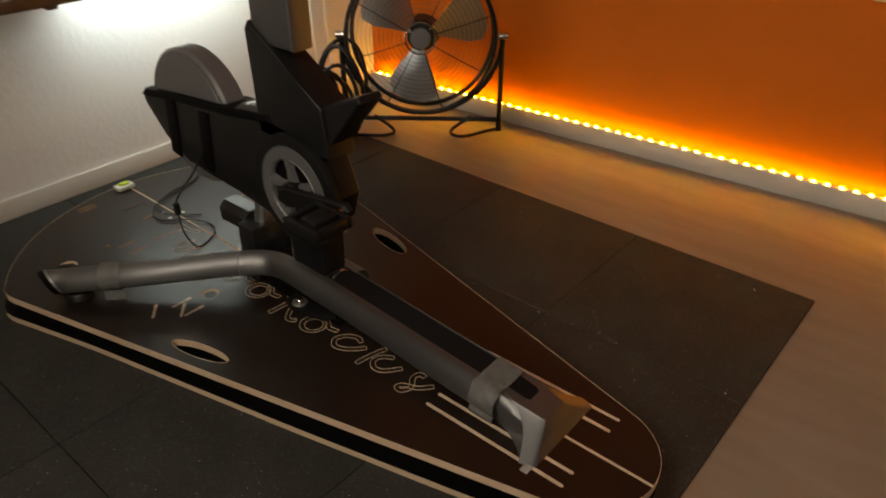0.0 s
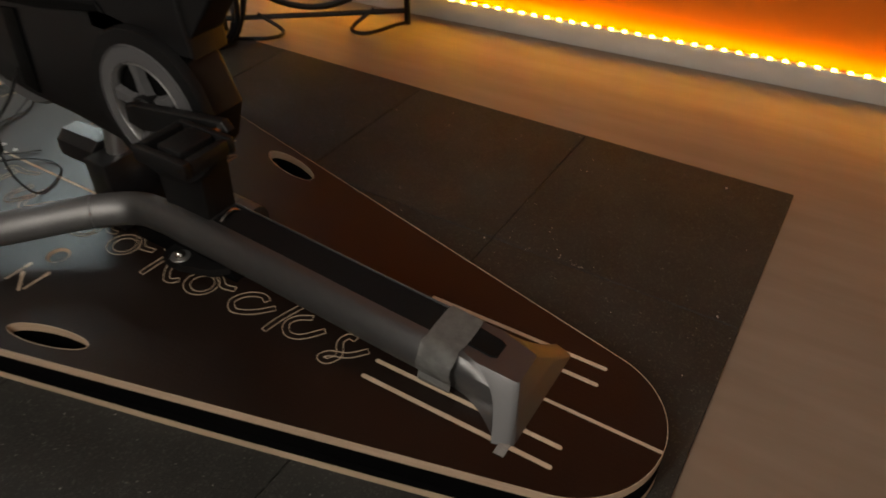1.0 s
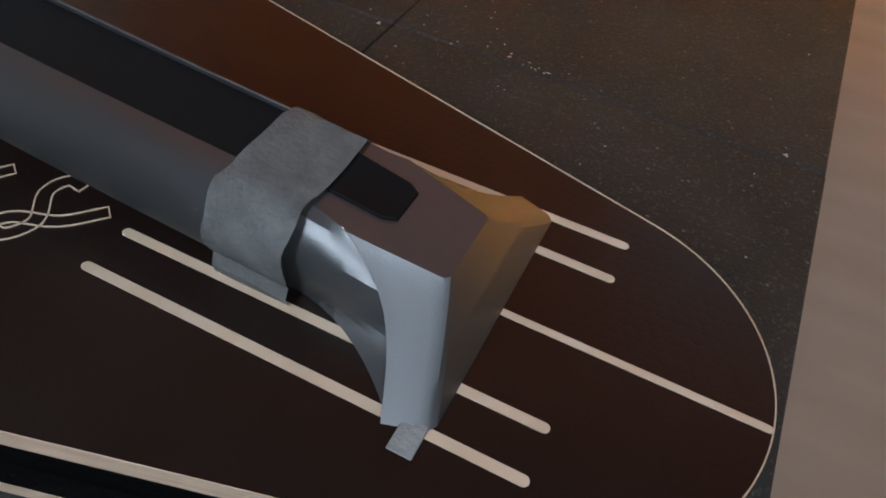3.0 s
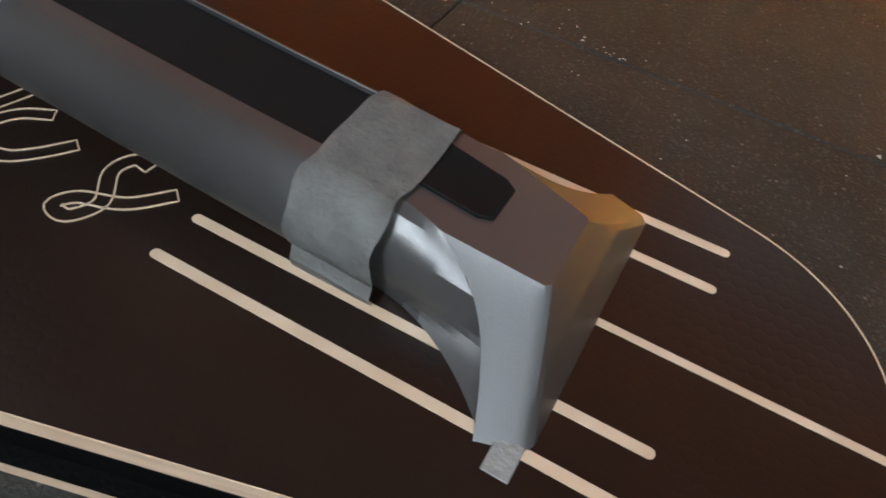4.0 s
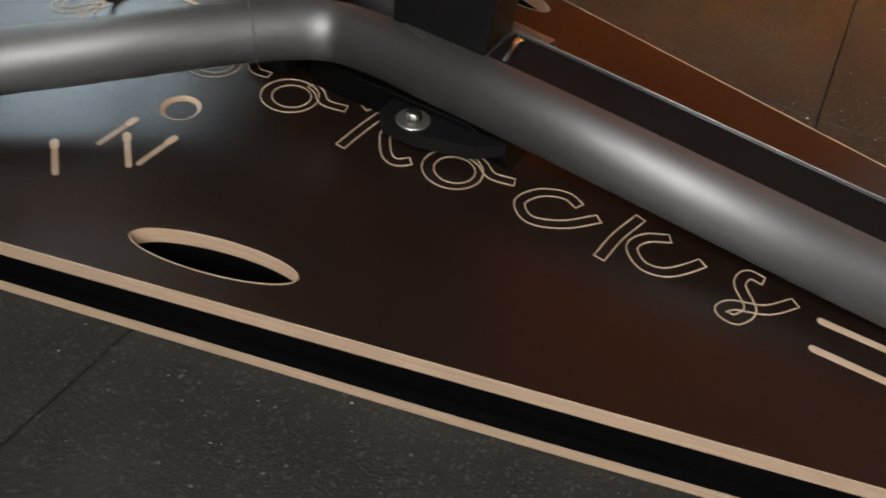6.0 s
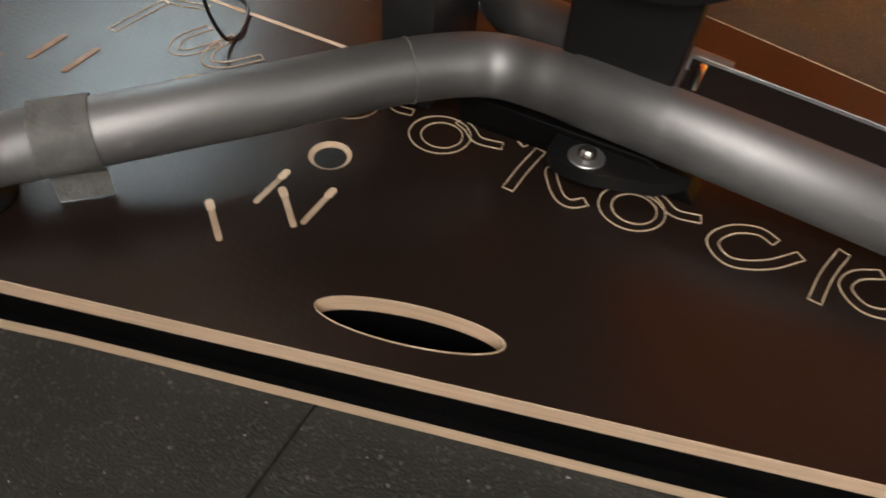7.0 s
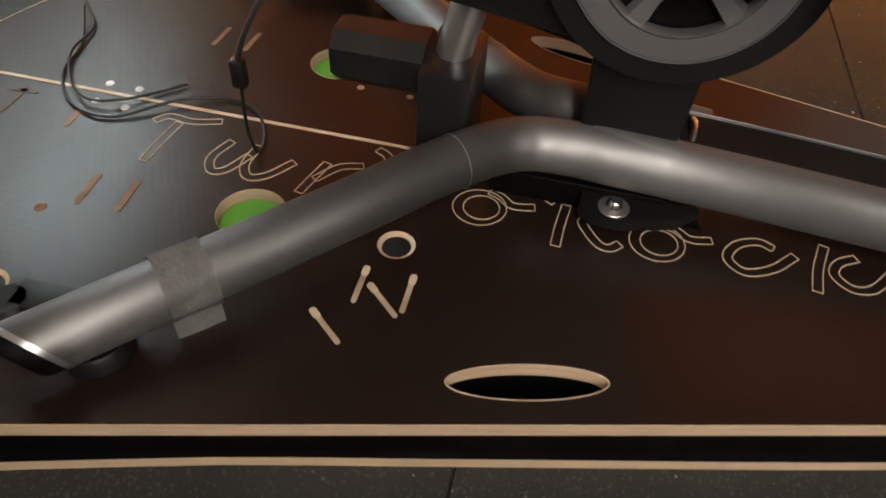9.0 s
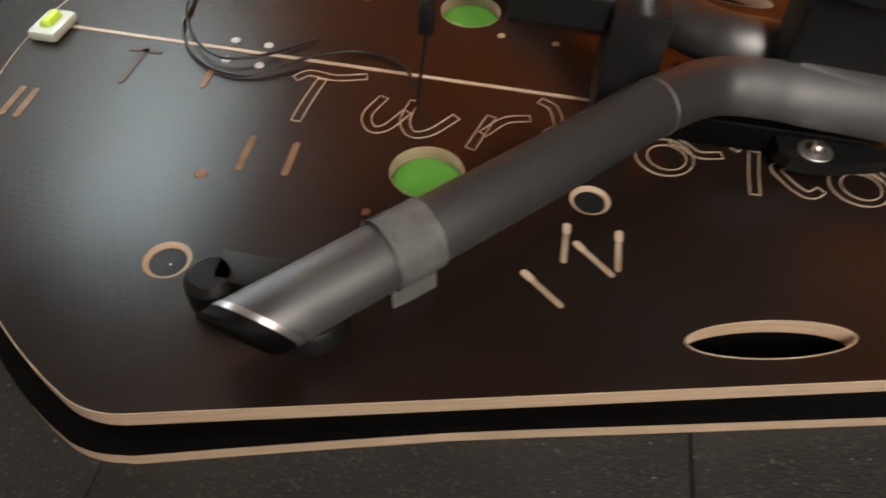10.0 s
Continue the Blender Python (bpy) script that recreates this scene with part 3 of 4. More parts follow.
part("beam_root", loft([[(x, y * q, z + rise(x)) for y, z in solid] for x, q in ((-0.7403, 0.985), (-0.77, 0.955), (-0.80, 0.88), (-0.825, 0.74))]), DRAWN, bike, smooth=40)
bm = bmesh.new()
rows = [[bm.verts.new((x, y, rise(x) + z)) for y, z in ((-0.0252, 0.1304), (0.0252, 0.1304), (0.0252, 0.1370), (-0.0252, 0.1370))] for x in XB[:-1] + [-0.738]]
for u, v in zip(rows, rows[1:]):
    for k in range(4):
        bm.faces.new((u[k], u[(k + 1) % 4], v[(k + 1) % 4], v[k]))
bm.faces.new(rows[0])
bm.faces.new(rows[-1][::-1])
part("channel", bm, CHANNEL, bike, "black insert in the beam's top channel")
part("rail", tube([(x, 0.0268, 0.1392 + rise(x)) for x in XB[:-1] + [-0.736]], 0.0010, 8), GRAPHITE, bike, "thin bright rail edge")
part("end_stop", tube([(-0.727, -0.020 + 0.004 * k, 0.1340 + rise(-0.727) + 0.010 * math.sin(math.pi * k / 10)) for k in range(11)], 0.0035, 10), STEEL, bike, "bright metal stop")

# flared nose foot: tube side behind a curved crease, flat fin in front
lev_z = [0.0, 0.05, 0.10, 0.17, 0.25, 0.34, 0.44, 0.54, 0.64, 0.74, 0.83, 0.90, 0.96, 1.0]
M, F = 12, 6
cols, far = [], []
for zn in lev_z:
    front = -0.171 - 0.025 * zn
    start = -0.194 - 0.030 * zn - 0.030 * zn ** 4
    wt = 0.0320 + 0.0290 * math.sqrt(max(0.0, 1 - zn ** 2.2)) - 0.013 * (1 - zn) ** 1.4
    wf = 0.0290 + 0.0660 * (1 - zn) ** 1.10
    wr = wf + 0.0070
    run, back = [], []
    for k in range(M + F + 1):
        if k <= M:
            u = 1 - (1 - k / M) ** 1.8
            x = -0.290 + (start + 0.290) * u
            flare = max(0.0, wr - 0.0065 * min(1, 2.5 * (1 - zn)) - wt) * u ** (2.0 + 4 * zn) * (1 - zn) ** 6
            brow = max(0.0, zn - 0.8) / 0.2
            w, wb = wt + flare + (wr - wt) * u ** 3 * (1.0 if wr < wt else brow), min(wt, 0.0335) + (wr - min(wt, 0.0335)) * u ** 3
        else:
            f = (k - M) / F
            x = start + (front - start) * f
            w = wb = wr + (wf - wr) * f
        if k == M + 1:
            run.append((start + 0.0008, wr, run[-1][2]))
            back.append((start + 0.0008, wr, back[-1][2]))
        zt = 0.1290 - 0.0200 * (x + 0.290) / 0.098
        z = HB + 0.0008 + (zt - HB - 0.0008) * zn
        run.append((x, w, z))
        back.append((x, wb, z))
    for side_run in (run, back):
        xe, we, ze = side_run[-1]
        side_run.append((xe + 0.0030, we - 0.0030, ze))
        side_run.append((xe + 0.0050, we - 0.0065, ze - 0.002 * zn))
    cols.append(run)
    far.append(back)
rings = [[(c[k][0], -c[k][1], c[k][2]) for c in cols] + [(c[k][0], c[k][1], c[k][2]) for c in far[::-1]] for k in range(M + F + 4)]
part("foot", loft(rings), GRAPHITE, bike, "satin graphite flared foot", smooth=16)


def foot_top(x):
    return 0.1290 - 0.0200 * (x + 0.290) / 0.098


grip = [(-0.289, 0.95), (-0.285, 1), (-0.242, 1), (-0.235, 0.8), (-0.235, -0.6), (-0.243, -0.85), (-0.285, -1), (-0.289, -0.95)]
rings = [[(x * q + (1 - q) * -0.262, 0.0185 * s * q, foot_top(x) + h) for x, s in grip] for q, h in ((1.0, -0.004), (1.0, 0.0018), (0.97, 0.0024), (0.95, 0.0022))]
part("slot_cover", loft(rings), CHANNEL, bike, "black recess cover")

# rear legs: round tubes that bend out of the beam, mitred at the end
LR = 0.0280


def leg(s):
    path = smooth_path([(x, s * 0.0355, 0.1075 + rise(x)) for x in (-0.705, -0.755, -0.80)] + [(-0.845, s * 0.0365, BZ), (-0.898, s * 0.0470, BZ + 0.0010), (-0.955, s * 0.0930, 0.1345), (-1.05, s * 0.194, 0.1265), (-1.225, s * 0.374, 0.1105)], 8)
    rings = []
    for i, p in enumerate(path):
        d = (path[min(i + 1, len(path) - 1)] - path[max(i - 1, 0)]).normalized()
        side = Vector((-d.y, d.x, 0)).normalized()
        q, r = min(1.0, i / 28), 0.0016 * max(0.0, 1 - i / 5)
        rs, ru = 0.0278 + (LR - 0.0278) * q - r, 0.0318 + (LR - 0.0318) * q - r
        rings.append([p + side * rs * math.cos(a) + Vector((0, 0, ru * math.sin(a))) for a in [2 * math.pi * k / 28 for k in range(28)]])
    d = (path[-1] - path[-2]).normalized()
    cut = Vector((-0.22, s * 0.91, -0.35)).normalized()
    c = path[-1] + d * 0.004
    rings[-1] = [q + d * ((c - q).dot(cut) / d.dot(cut)) for q in rings[-1]]
    ob = part("leg", loft(rings), DRAWN, bike, "satin graphite round leg tube")
    out = [[q + d * k for q in rings[-1]] for k in (0.0, 0.0060)]
    big = [[c + (q - c) * 1.02 for q in r] for r in out]
    part("end_rim", loft(big), ALU, ob, "bare metal cut edge")
    cap = [[c + d * 0.0064 + (q - c) * f + d * k for q in rings[-1]] for f, k in ((0.99, 0.0), (0.985, 0.010), (0.90, 0.015))]
    part("end_cap", loft(cap), CORE, ob, "black plastic end cap")
    # weld seam round the bend
    p = Vector((-0.952, s * 0.0905, 0.1347))
    dd = Vector((-0.70, s * 0.72, 0)).normalized()
    side = Vector((-dd.y, dd.x, 0))
    part("weld_seam", tube([p + (side * math.cos(a) + Vector((0, 0, math.sin(a)))) * (LR + 0.0004) for a in [2 * math.pi * k / 32 for k in range(32)]], 0.0006, 6, closed=True), ALU, ob)
    # rubber foot under the end, and a levelling knob behind it
    fx, fy = -1.205, s * 0.345
    part("rubber_foot", cyl((fx, fy, HB), (fx, fy, 0.084), 0.030, 0.026, bevel=0.003), BLACK, ob)
    part("knob", cyl((-1.288, s * 0.335, HB), (-1.288, s * 0.335, 0.100), 0.022, bevel=0.006), BLACK, ob, "black levelling knob")
    part("knob_arm", box(-1.288, -1.19, s * 0.325 - 0.016, s * 0.325 + 0.016, 0.086, 0.100, 0.003), BLACK, ob)
    # tape wrapped round the leg and down to the board
    a0 = Vector((-1.128, s * 0.2745, 0.1190))
    tw = 0.043
    rr = []
    for k in range(3):
        q = a0 + dd * tw * k / 2
        loop = []
        for j in range(25):
            a = radians(-62 + 304 * j / 24)
            rad = LR + 0.0022 + 0.0008 * math.sin(j * 1.7 + k * 2)
            loop.append(q + side * rad * math.cos(a) * -s + Vector((0, 0, rad * math.sin(a))))
        low = loop[0].copy()
        low.z = HB + 0.004
        rr.append([low + (loop[0] - q) * 0.12] + loop)
    bm = bmesh.new()
    vs = [[bm.verts.new(p) for p in r] for r in rr]
    for u, v in zip(vs, vs[1:]):
        for j in range(len(u) - 1):
            bm.faces.new((u[j], u[j + 1], v[j + 1], v[j]))
    bmesh.ops.solidify(bm, geom=bm.faces[:], thickness=0.0012)
    part("tape_band", bm, TAPE, ob, "grey cloth tape wrapped round the tube")
    return ob


leg(-1)
leg(1)

# under-plate with bolt tab on each side
TAB = [(-0.822, 0.044), (-0.822, 0.070), (-0.812, 0.0810), (-0.798, 0.0835), (-0.775, 0.0825), (-0.722, 0.0660), (-0.700, 0.0440)]
for s in (-1, 1):
    part("base_plate", prism([(-0.92, 0.0665), (-0.92, 0.098), (-0.74, 0.098), (-0.70, 0.080), (-0.69, 0.0665)], min(s * 0.012, s * 0.047), max(s * 0.012, s * 0.047), 0.002), CORE, bike, "black under-plate")
    tab = part("bolt_tab", loft([[(x, s * y, z) for x, y in TAB] for z in (0.0780, 0.0912, 0.0920)]), BLACK, bike)
    part("washer", cyl((-0.788, s * 0.066, 0.0920), (-0.788, s * 0.066, 0.0946), 0.0165, bevel=0.0008), ALU, tab, "bright washer")
    part("bolt", cyl((-0.788, s * 0.066, 0.0945), (-0.788, s * 0.066, 0.1030), 0.0088, 0.0074, n=20, bevel=0.0022), STEEL, tab, "bright bolt head")

# pivot post
part("pivot_post", prism([(-0.838, 0.150), (-0.842, 0.30), (-0.80, 0.36), (-0.735, 0.36), (-0.742, 0.150)], -0.030, 0.030, 0.004), BLACK, bike, "black pivot post")
# actuator block, rod and stub
part("actuator_block", box(-1.004, -0.950, -0.050, 0.050, 0.0665, 0.200, 0.003), SATIN, bike, "black actuator block")
oct_ = [(-0.016, 0.214), (0.016, 0.214), (0.032, 0.200), (0.032, 0.170), (0.018, 0.156), (-0.018, 0.156), (-0.032, 0.170), (-0.032, 0.200)]
rings = [[(x, y * q, 0.185 + (z - 0.185) * q) for y, z in oct_] for x, q in ((-1.003, 1.0), (-1.092, 1.0), (-1.101, 0.93))]
part("motor_housing", loft(rings), SATIN, bike, "black bevelled motor housing", smooth=15)
part("actuator_rod", cyl((-0.978, 0.0, 0.198), (-0.955, 0.0, 0.300), 0.0185), ALU, bike, "brushed silver actuator rod")

# tilting body with drum
body_poly = [(-0.700, 0.300), (-0.745, 0.250), (-0.850, 0.243), (-1.000, 0.285), (-1.115, 0.283), (-1.190, 0.285), (-1.270, 0.325), (-1.335, 0.392),
             (-1.345, 0.412), (-1.320, 0.424), (-1.180, 0.437), (-1.00, 0.452), (-0.850, 0.472), (-0.770, 0.470), (-0.710, 0.430), (-0.680, 0.360)]
body = part("body_shell", prism(body_poly, -0.034, 0.034, 0.010), BLACK, bike, "matt black tilting body shell")
part("shell_ridge", prism([(-1.342, 0.414), (-1.318, 0.436), (-1.18, 0.452), (-1.0, 0.467), (-0.86, 0.486), (-0.85, 0.472), (-1.0, 0.451), (-1.18, 0.436), (-1.32, 0.422)], -0.038, 0.038, 0.004), CORE, body, "glossy black edge band")
for x in (-1.235, -1.105):
    part("cover_strap", prism([(x - 0.016, 0.298), (x + 0.020, 0.292), (x + 0.036, 0.436), (x - 0.002, 0.432)], -0.0375, -0.0330, 0.001), CORE, body)
fly = part("flywheel", cyl((-1.155, -0.024, 0.402), (-1.155, 0.028, 0.402), 0.152, n=72, bevel=0.006), GREYPL, bike, "smooth grey flywheel drum")
part("flywheel_face", cyl((-1.155, -0.0262, 0.402), (-1.155, -0.0240, 0.402), 0.136, n=64, bevel=0.001), GREYPL, fly)
part("rear_cowl", prism([(-0.99, 0.462), (-0.95, 0.487), (-0.87, 0.497), (-0.85, 0.478)], -0.03, 0.03, 0.004), GRAPHITE, bike)

# chain ring: black rim, grey spoked centre
RX, RZ, RY = -0.785, 0.350, -0.044


def annulus(r0, r1, y0, y1, n=72):
    rings = [[(RX + r * math.cos(2 * math.pi * k / n), y, RZ + r * math.sin(2 * math.pi * k / n)) for k in range(n)] for r, y in ((r0, y0), (r0 + 0.002, y1), (r1 - 0.002, y1), (r1, y0), (r1, y0 + 0.010), (r0, y0 + 0.010))]
    return loft(rings, closed=True)


chain = part("chain_guard", annulus(0.094, 0.118, RY, RY - 0.006), BLACK, bike, "black round chain guard")
part("guard_ring", annulus(0.070, 0.0945, RY - 0.003, RY - 0.008), GREYPL, chain, "grey plastic ring")
# bright metal here imitates light caught on the grey ring's inner bevel
part("rim_glint", annulus(0.0675, 0.0712, RY - 0.006, RY - 0.0095), ALU, chain, "bright inner lip standing in for the lit bevel of the grey ring")
part("outer_lip", annulus(0.0925, 0.0955, RY - 0.005, RY - 0.0090), GREYPL, chain)
for k in range(5):
    a = 2 * math.pi * k / 5 + 0.5
    u, w = Vector((math.cos(a), 0, math.sin(a))), Vector((-math.sin(a), 0, math.cos(a)))
    c = Vector((RX, 0, RZ))
    rings = []
    for r, hw in ((0.020, 0.013), (0.045, 0.0085), (0.073, 0.0125)):
        rings.append([c + u * r + w * hw * sx + Vector((0, RY + dy, 0)) for sx, dy in ((-1, 0.004), (1, 0.004), (0.7, -0.0065), (-0.7, -0.0065))])
    part("spoke", loft(rings), GREYPL, chain)
part("hub", cyl((RX, RY + 0.008, RZ), (RX, RY - 0.018, RZ), 0.024, n=32, bevel=0.003), BLACK, chain)
part("backing_disc", cyl((RX, RY + 0.0115, RZ), (RX, RY + 0.007, RZ), 0.093, n=48), CORE, chain)
crank = part("crank_arm", prism([(RX - 0.018, RZ - 0.012), (RX - 0.016, RZ + 0.016), (RX + 0.004, RZ + 0.020), (RX + 0.176, RZ + 0.046), (RX + 0.186, RZ + 0.034), (RX + 0.178, RZ + 0.020), (RX + 0.010, RZ - 0.018)], RY - 0.033, RY - 0.0185, 0.004), BLACK, bike, "black crank arm")
px, pz = RX + 0.170, RZ + 0.032
part("pedal_axle", cyl((px, RY - 0.032, pz), (px, RY - 0.125, pz), 0.007, n=16), STEEL, crank)
for x0, x1, y0, y1 in ((px - 0.048, px + 0.042, RY - 0.128, RY - 0.116), (px - 0.048, px - 0.036, RY - 0.116, RY - 0.056), (px + 0.030, px + 0.042, RY - 0.116, RY - 0.056), (px - 0.048, px + 0.042, RY - 0.056, RY - 0.046)):
    part("pedal_cage", box(x0, x1, y0, y1, pz - 0.011, pz + 0.011, 0.003), BLACK, crank, "black cage pedal")
part("pedal_body", box(px - 0.022, px + 0.020, RY - 0.112, RY - 0.058, pz - 0.013, pz + 0.013, 0.005), BLACK, crank)
part("pedal_reflector", box(px - 0.0505, px - 0.0478, RY - 0.110, RY - 0.060, pz - 0.007, pz + 0.007, 0.001), WHITE, crank, "pale reflector strip")

# mast and forward arm
part("mast", prism([(-0.888, 0.62), (-0.888, 1.05), (-0.775, 1.05), (-0.775, 0.62)], -0.026, 0.026, 0.008), GRAPHITE, bike, "graphite upright post")
part("mast_sleeve", prism([(-0.893, 0.440), (-0.900, 0.645), (-0.889, 0.660), (-0.760, 0.575), (-0.700, 0.535), (-0.690, 0.440)], -0.034, 0.034, 0.006), BLACK, bike, "black flared mast sleeve")
part("front_arm", prism([(-0.760, 0.430), (-0.712, 0.536), (-0.612, 0.578), (-0.604, 0.568), (-0.690, 0.470), (-0.738, 0.420)], -0.028, 0.028, 0.005), BLACK, bike, "black forward arm")

# tape band round the beam near the foot
bm = bmesh.new()
cs = [(-0.0615, 0.0740), (-0.0640, 0.0830)] + [(y * 1.03 - 0.0008, z + 0.0016) for y, z in prof[::-1] if z > 0.090] + [(-0.018, 0.1402), (0.0, 0.1396), (0.018, 0.1402)]
cs = cs + [(y + 0.0018, z + 0.0014) for y, z in flank[:-1]] + [(0.0345, 0.0800)]
rng2 = random.Random(7)
rows_ = [[bm.verts.new((x + 0.0012 * math.sin(j * 0.9 + i), y, max(HB + 0.0015, z + rise(x) + rng2.uniform(0, 0.0016)))) for j, (y, z) in enumerate(cs)] for i, x in enumerate((-0.331, -0.318, -0.305, -0.291, -0.277))]
for u, v in zip(rows_, rows_[1:]):
    for j in range(len(u) - 1):
        bm.faces.new((u[j], u[j + 1], v[j + 1], v[j]))
bmesh.ops.solidify(bm, geom=bm.faces[:], thickness=0.0011)
part("tape_band", bm, TAPE, bike, "wrinkled grey cloth tape band over the beam")
part("foot_tape", box(-0.184, -0.169, -0.113, -0.092, HB + 0.0008, HB + 0.0022, 0.0005, 1), TAPE, bike, "small grey tape tab under the foot")

# ---- cable and spirit level on the board ----
cab = thing("power_cable", -1.30, 0, HB, "thin black power cable hanging onto the board", "cable")
CZ = HB + 0.0035
part("cord", tube(smooth_path([(-1.115, -0.042, 0.330), (-1.140, -0.060, 0.280), (-1.158, -0.088, 0.240), (-1.165, -0.100, 0.215)], 5), 0.0026, 8), CABLE, cab)
part("connector", box(-1.172, -1.158, -0.107, -0.094, 0.186, 0.216, 0.003), CABLE, cab, "small black cable connector")
part("cord", tube(smooth_path([(-1.165, -0.101, 0.187), (-1.172, -0.092, 0.130), (-1.178, -0.074, 0.088), (-1.182, -0.056, CZ), (-1.187, -0.030, CZ), (-1.215, 0.012, CZ), (-1.260, 0.026, CZ), (-1.310, 0.000, CZ + 0.004), (-1.364, -0.044, CZ),
                              (-1.406, -0.046, CZ), (-1.445, -0.022, CZ), (-1.478, 0.026, CZ), (-1.490, 0.085, CZ), (-1.530, 0.160, CZ + 0.01)], 7), 0.0019, 8), CABLE, cab)
part("cord", tube(smooth_path([(-1.318, 0.040, CZ), (-1.345, 0.012, CZ), (-1.375, -0.018, CZ + 0.004), (-1.410, -0.028, CZ + 0.005), (-1.450, 0.000, CZ + 0.004), (-1.488, 0.060, CZ + 0.004), (-1.500, 0.130, CZ), (-1.550, 0.190, CZ)], 7), 0.0018, 8), CABLE, cab)
lev = thing("spirit_level", -1.617, -0.012, HB, "small clear spirit level with lime vial on board edge", "spirit level")
part("housing", box(-1.634, -1.600, -0.038, 0.014, HB, HB + 0.013, 0.005), CLEAR, lev)
part("vial", cyl((-1.617, -0.026, HB + 0.0125), (-1.617, 0.003, HB + 0.0125), 0.0075, n=16, bevel=0.003), LIME, lev, "lime green vial")

# ---- floor fan ----
FC = Vector((-1.375, 0.985, 0.335))
fan = thing("floor_fan", FC.x, FC.y, FZ, "chrome drum floor fan with silver blades and wire guard", "fan")
fn = Vector((0.62, -0.76, 0.14)).normalized()
fu = Vector((0.0, 0.0, 1.0)).cross(fn).normalized()
fv = fn.cross(fu)


def on_fan(r, a, d):
    return FC + fu * r * math.cos(a) + fv * r * math.sin(a) + fn * d


def fan_ring(r, d, t, n=64, k=6):
    return tube([on_fan(r, 2 * math.pi * i / n, d) for i in range(n)], t, k, closed=True)


FR = 0.245
part("front_hoop", fan_ring(FR, 0.07, 0.008), BLACK, fan, "black front hoop")
part("rear_hoop", fan_ring(FR, -0.07, 0.008), BLACK, fan)
grille = part("front_guard", fan_ring(0.05, 0.085, 0.003), STEEL, fan, "chrome spiral wire guard")
for i in range(1, 14):
    part("guard_wire", fan_ring(0.05 + 0.0145 * i, 0.085 - 0.0008 * i, 0.0007, 48, 4), GREYPL, grille)
for i in range(8):
    a = 2 * math.pi * i / 8 + 0.3
    part("guard_spoke", tube([on_fan(0.045, a, 0.087), on_fan(0.15, a, 0.087), on_fan(FR, a, 0.07)], 0.0016, 5), BLACK, grille)
part("badge", cyl(FC + fn * 0.084, FC + fn * 0.093, 0.034, n=32, bevel=0.003), GREYPL, grille, "plain round centre badge")
for i in range(3):
    rings = []
    a0 = 2 * math.pi * i / 3 - 1.75
    for r, half_w, tw in ((0.035, 0.38, 0.030), (0.09, 0.46, 0.034), (0.16, 0.50, 0.040), (0.205, 0.42, 0.036), (0.222, 0.24, 0.020)):
        sec = []
        for q in (-1, -0.5, 0, 0.5, 1):
            sec.append(on_fan(r, a0 + half_w * q, tw * q))
        rings.append(sec + [p - fn * 0.002 for p in sec[::-1]])
    part("blade", loft(rings), ALU, fan, "silver fan blade")
part("motor", cyl(FC - fn * 0.12, FC + fn * 0.02, 0.060, 0.050, n=32, bevel=0.012), BLACK, fan, "black motor housing")
for s in (-1, 1):
    piv = FC + fu * s * 0.272
    part("pivot_knob", cyl(FC + fu * s * 0.25, FC + fu * s * 0.292, 0.013, n=16, bevel=0.003), STEEL, fan)
    f1 = Vector((piv.x, piv.y, 0)) + Vector((fn.x, fn.y, 0)) * 0.02
    part("stand_leg", tube([piv, Vector((piv.x, piv.y, FZ + 0.02)), Vector((piv.x, piv.y, FZ + 0.006))], 0.0095, 10), BLACK, fan, "black tube leg")
    part("foot_loop", tube(smooth_path([Vector((piv.x, piv.y, FZ + 0.012)), f1 + Vector((-0.03 * s, -0.02, FZ + 0.012)), f1 - fu * s * 0.13 + Vector((fn.x, fn.y, 0)) * 0.05 + Vector((0, 0, FZ + 0.010)),
                                       f1 - fu * s * 0.17 + Vector((0, 0, FZ + 0.010)), piv - fu * s * 0.10 + Vector((0, 0, 0.05 - piv.z))], 5), 0.006, 8), BLACK, fan)
yoke = [FC + fu * 0.272 * math.cos(a) - Vector((0, 0, 1)) * 0.272 * math.sin(a) for a in [math.pi * k / 24 for k in range(25)]]
part("yoke", tube(yoke, 0.009, 10), BLACK, fan, "black curved yoke")
part("cross_bar", tube([FC + fu * 0.262 + Vector((0, 0, -0.295)), FC - fu * 0.262 + Vector((0, 0, -0.295))], 0.008, 8), BLACK, fan)

# bundle of black cables beside the fan
bun = thing("cable_bundle", -1.52, 0.70, FZ, "tangled bundle of black cables beside the fan", "cable bundle")
rb = random.Random(11)
for i in range(6):
    c = Vector((-1.50 + rb.uniform(-0.05, 0.05), 0.72 + rb.uniform(-0.05, 0.05), 0.0))
    h, w = rb.uniform(0.10, 0.17), rb.uniform(0.05, 0.10)
    tl = rb.uniform(-0.6, 0.6)
    loop = []
    for k in range(28):
        a = 2 * math.pi * k / 28
        x = w * math.cos(a) * math.cos(tl) + h * math.sin(a) * 0.25 * math.sin(tl)
        loop.append(c + Vector((x * 0.76, x * 0.65, FZ + 0.008 + h * (1 + math.sin(a)))) + Vector((0.65, -0.76, 0)) * 0.03 * math.sin(2 * a + i))
    part("cable_loop", tube(loop, 0.007, 7, closed=True), CABLE, bun)
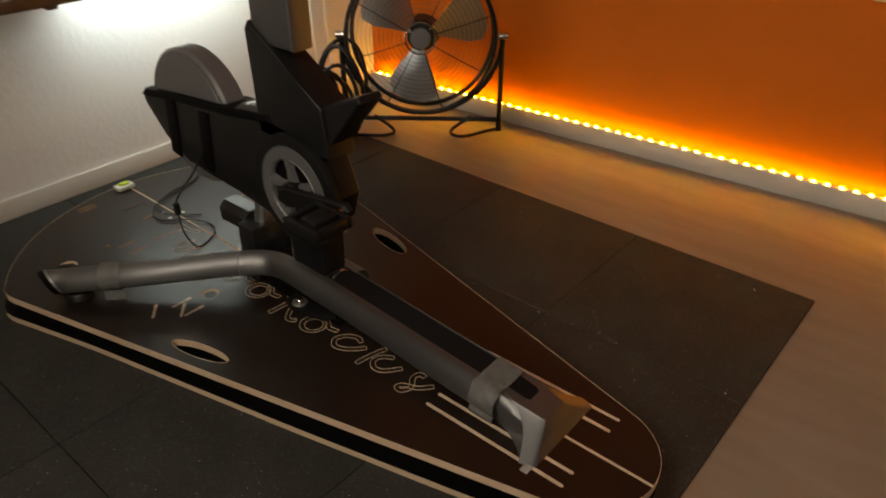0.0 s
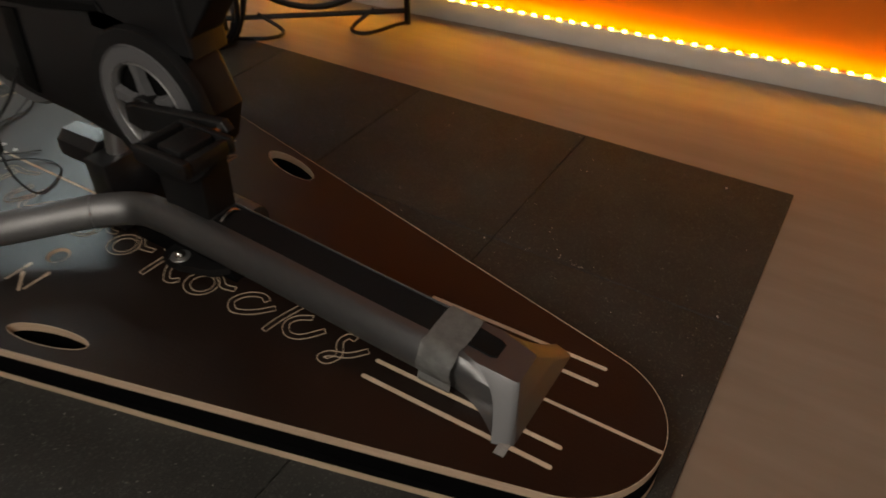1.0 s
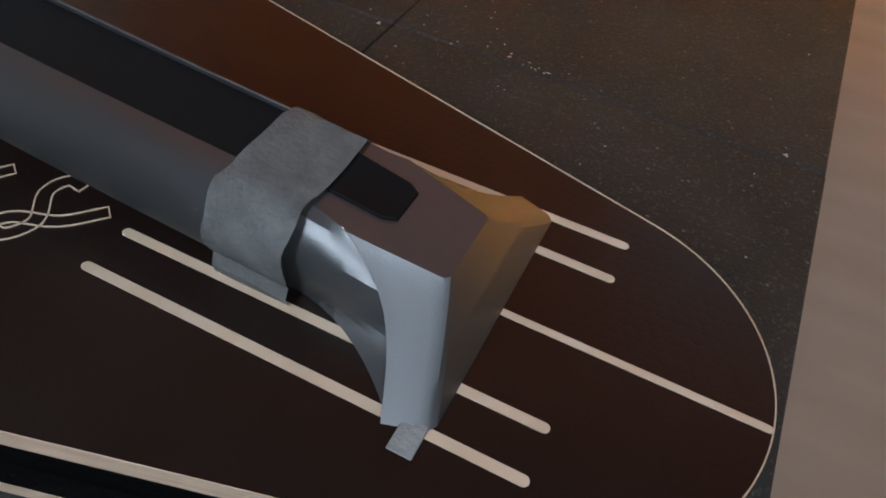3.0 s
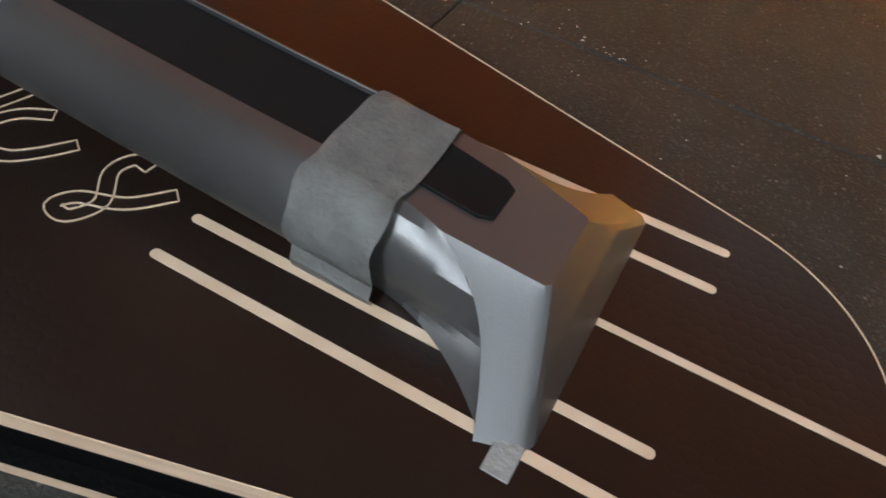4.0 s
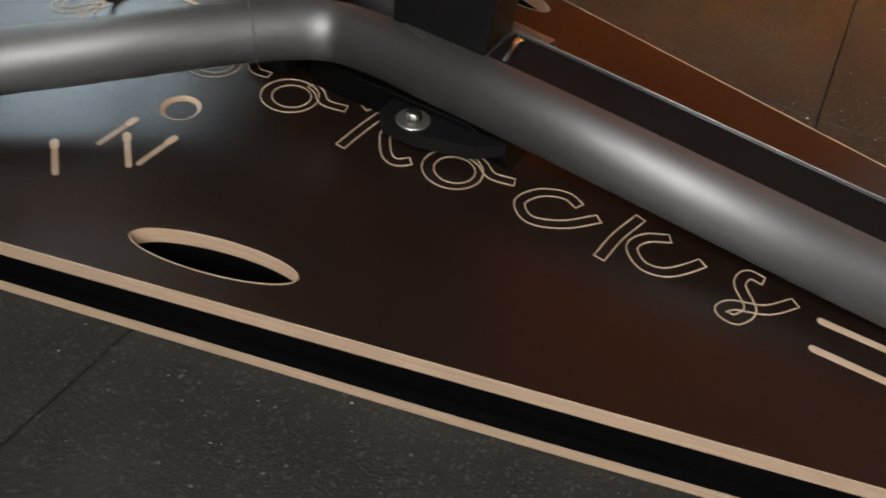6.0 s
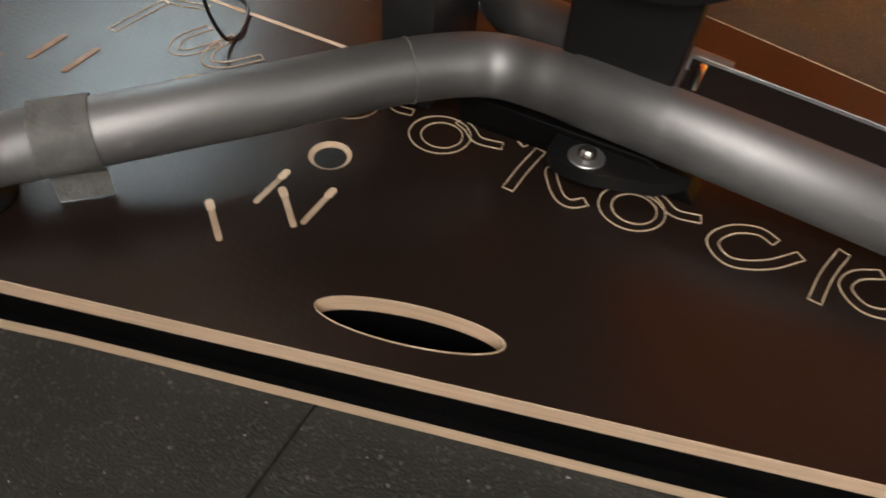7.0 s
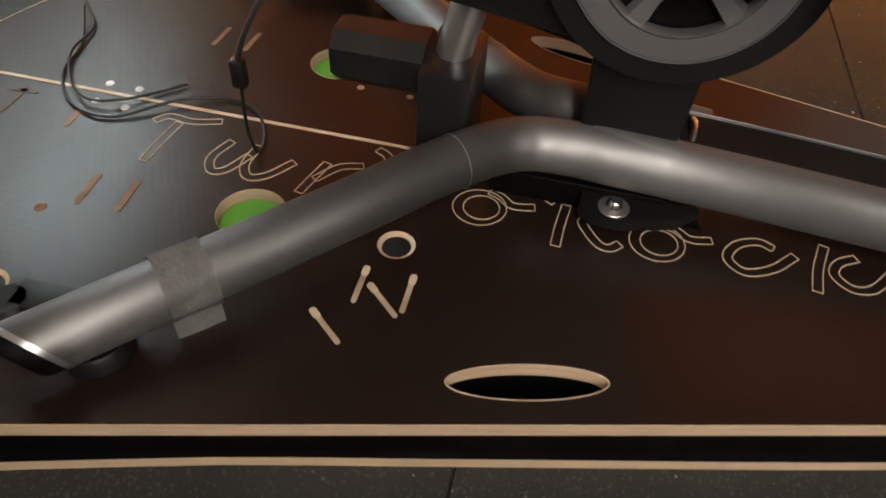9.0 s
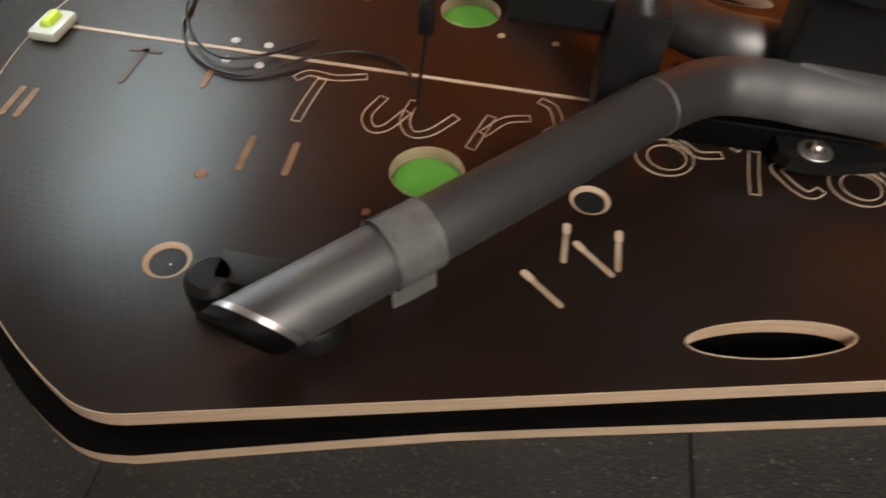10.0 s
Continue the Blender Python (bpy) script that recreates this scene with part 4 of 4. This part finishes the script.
for i, (x, y) in enumerate(((-1.815, 0.78), (-1.82, 0.90), (-1.825, 0.97))):
    wire = solo("hanging_wire", tube(smooth_path([(x, y, 1.2), (x + 0.01, y + 0.02, 0.8), (x, y - 0.015, 0.4), (x + 0.02, y, FZ + 0.004)], 6), 0.003, 6), CLEAR, "thin pale wire hanging down the white wall", "wire", "hanging wires")

# ---- crumbs on the mat ----
bm = bmesh.new()
rc = random.Random(21)
for i in range(520):
    if i < 14:
        x, y = -0.433 + rc.gauss(0, 0.03), rc.uniform(0.2, 0.5)
    elif i < 26:
        x, y = rc.gauss(-0.30, 0.05), 0.354 + rc.gauss(0, 0.012)
    else:
        x, y = rc.uniform(-1.7, 0.0), (rc.uniform(-0.9, -0.25) if i % 3 else rc.uniform(0.15, 0.8))
    s = rc.uniform(0.0006, 0.0016) * (2.2 if rc.random() < 0.06 else 1)
    d = -x
    wd = 0.1307 + 0.26 * (d - 0.101)
    if abs(y) < wd + 0.01 or x > 0.01:
        continue
    a = rc.uniform(0, 6.28)
    p = [Vector((x + s * rc.uniform(0.6, 1.6) * math.cos(a + k * 2.1), y + s * math.sin(a + k * 2.1), 0.0002)) for k in range(3)]
    v = [bm.verts.new(q) for q in p] + [bm.verts.new((x, y, s * 0.9))]
    for t in ((0, 1, 2), (0, 1, 3), (1, 2, 3), (2, 0, 3)):
        bm.faces.new([v[k] for k in t])
for k in range(9):
    x, y, s = -0.277 + rc.gauss(0, 0.011), 0.360 + rc.gauss(0, 0.005), rc.uniform(0.0008, 0.0022)
    a = rc.uniform(0, 6.28)
    v = [bm.verts.new((x + s * 1.5 * math.cos(a + j * 2.1), y + s * math.sin(a + j * 2.1), 0.0002)) for j in range(3)] + [bm.verts.new((x, y, s * 0.7))]
    for t in ((0, 1, 2), (0, 1, 3), (1, 2, 3), (2, 0, 3)):
        bm.faces.new([v[j] for j in t])
solo("crumbs", bm, CRUMB, "scattered pale dust and crumbs on rubber mat", "debris", kind="stuff", smooth=0)
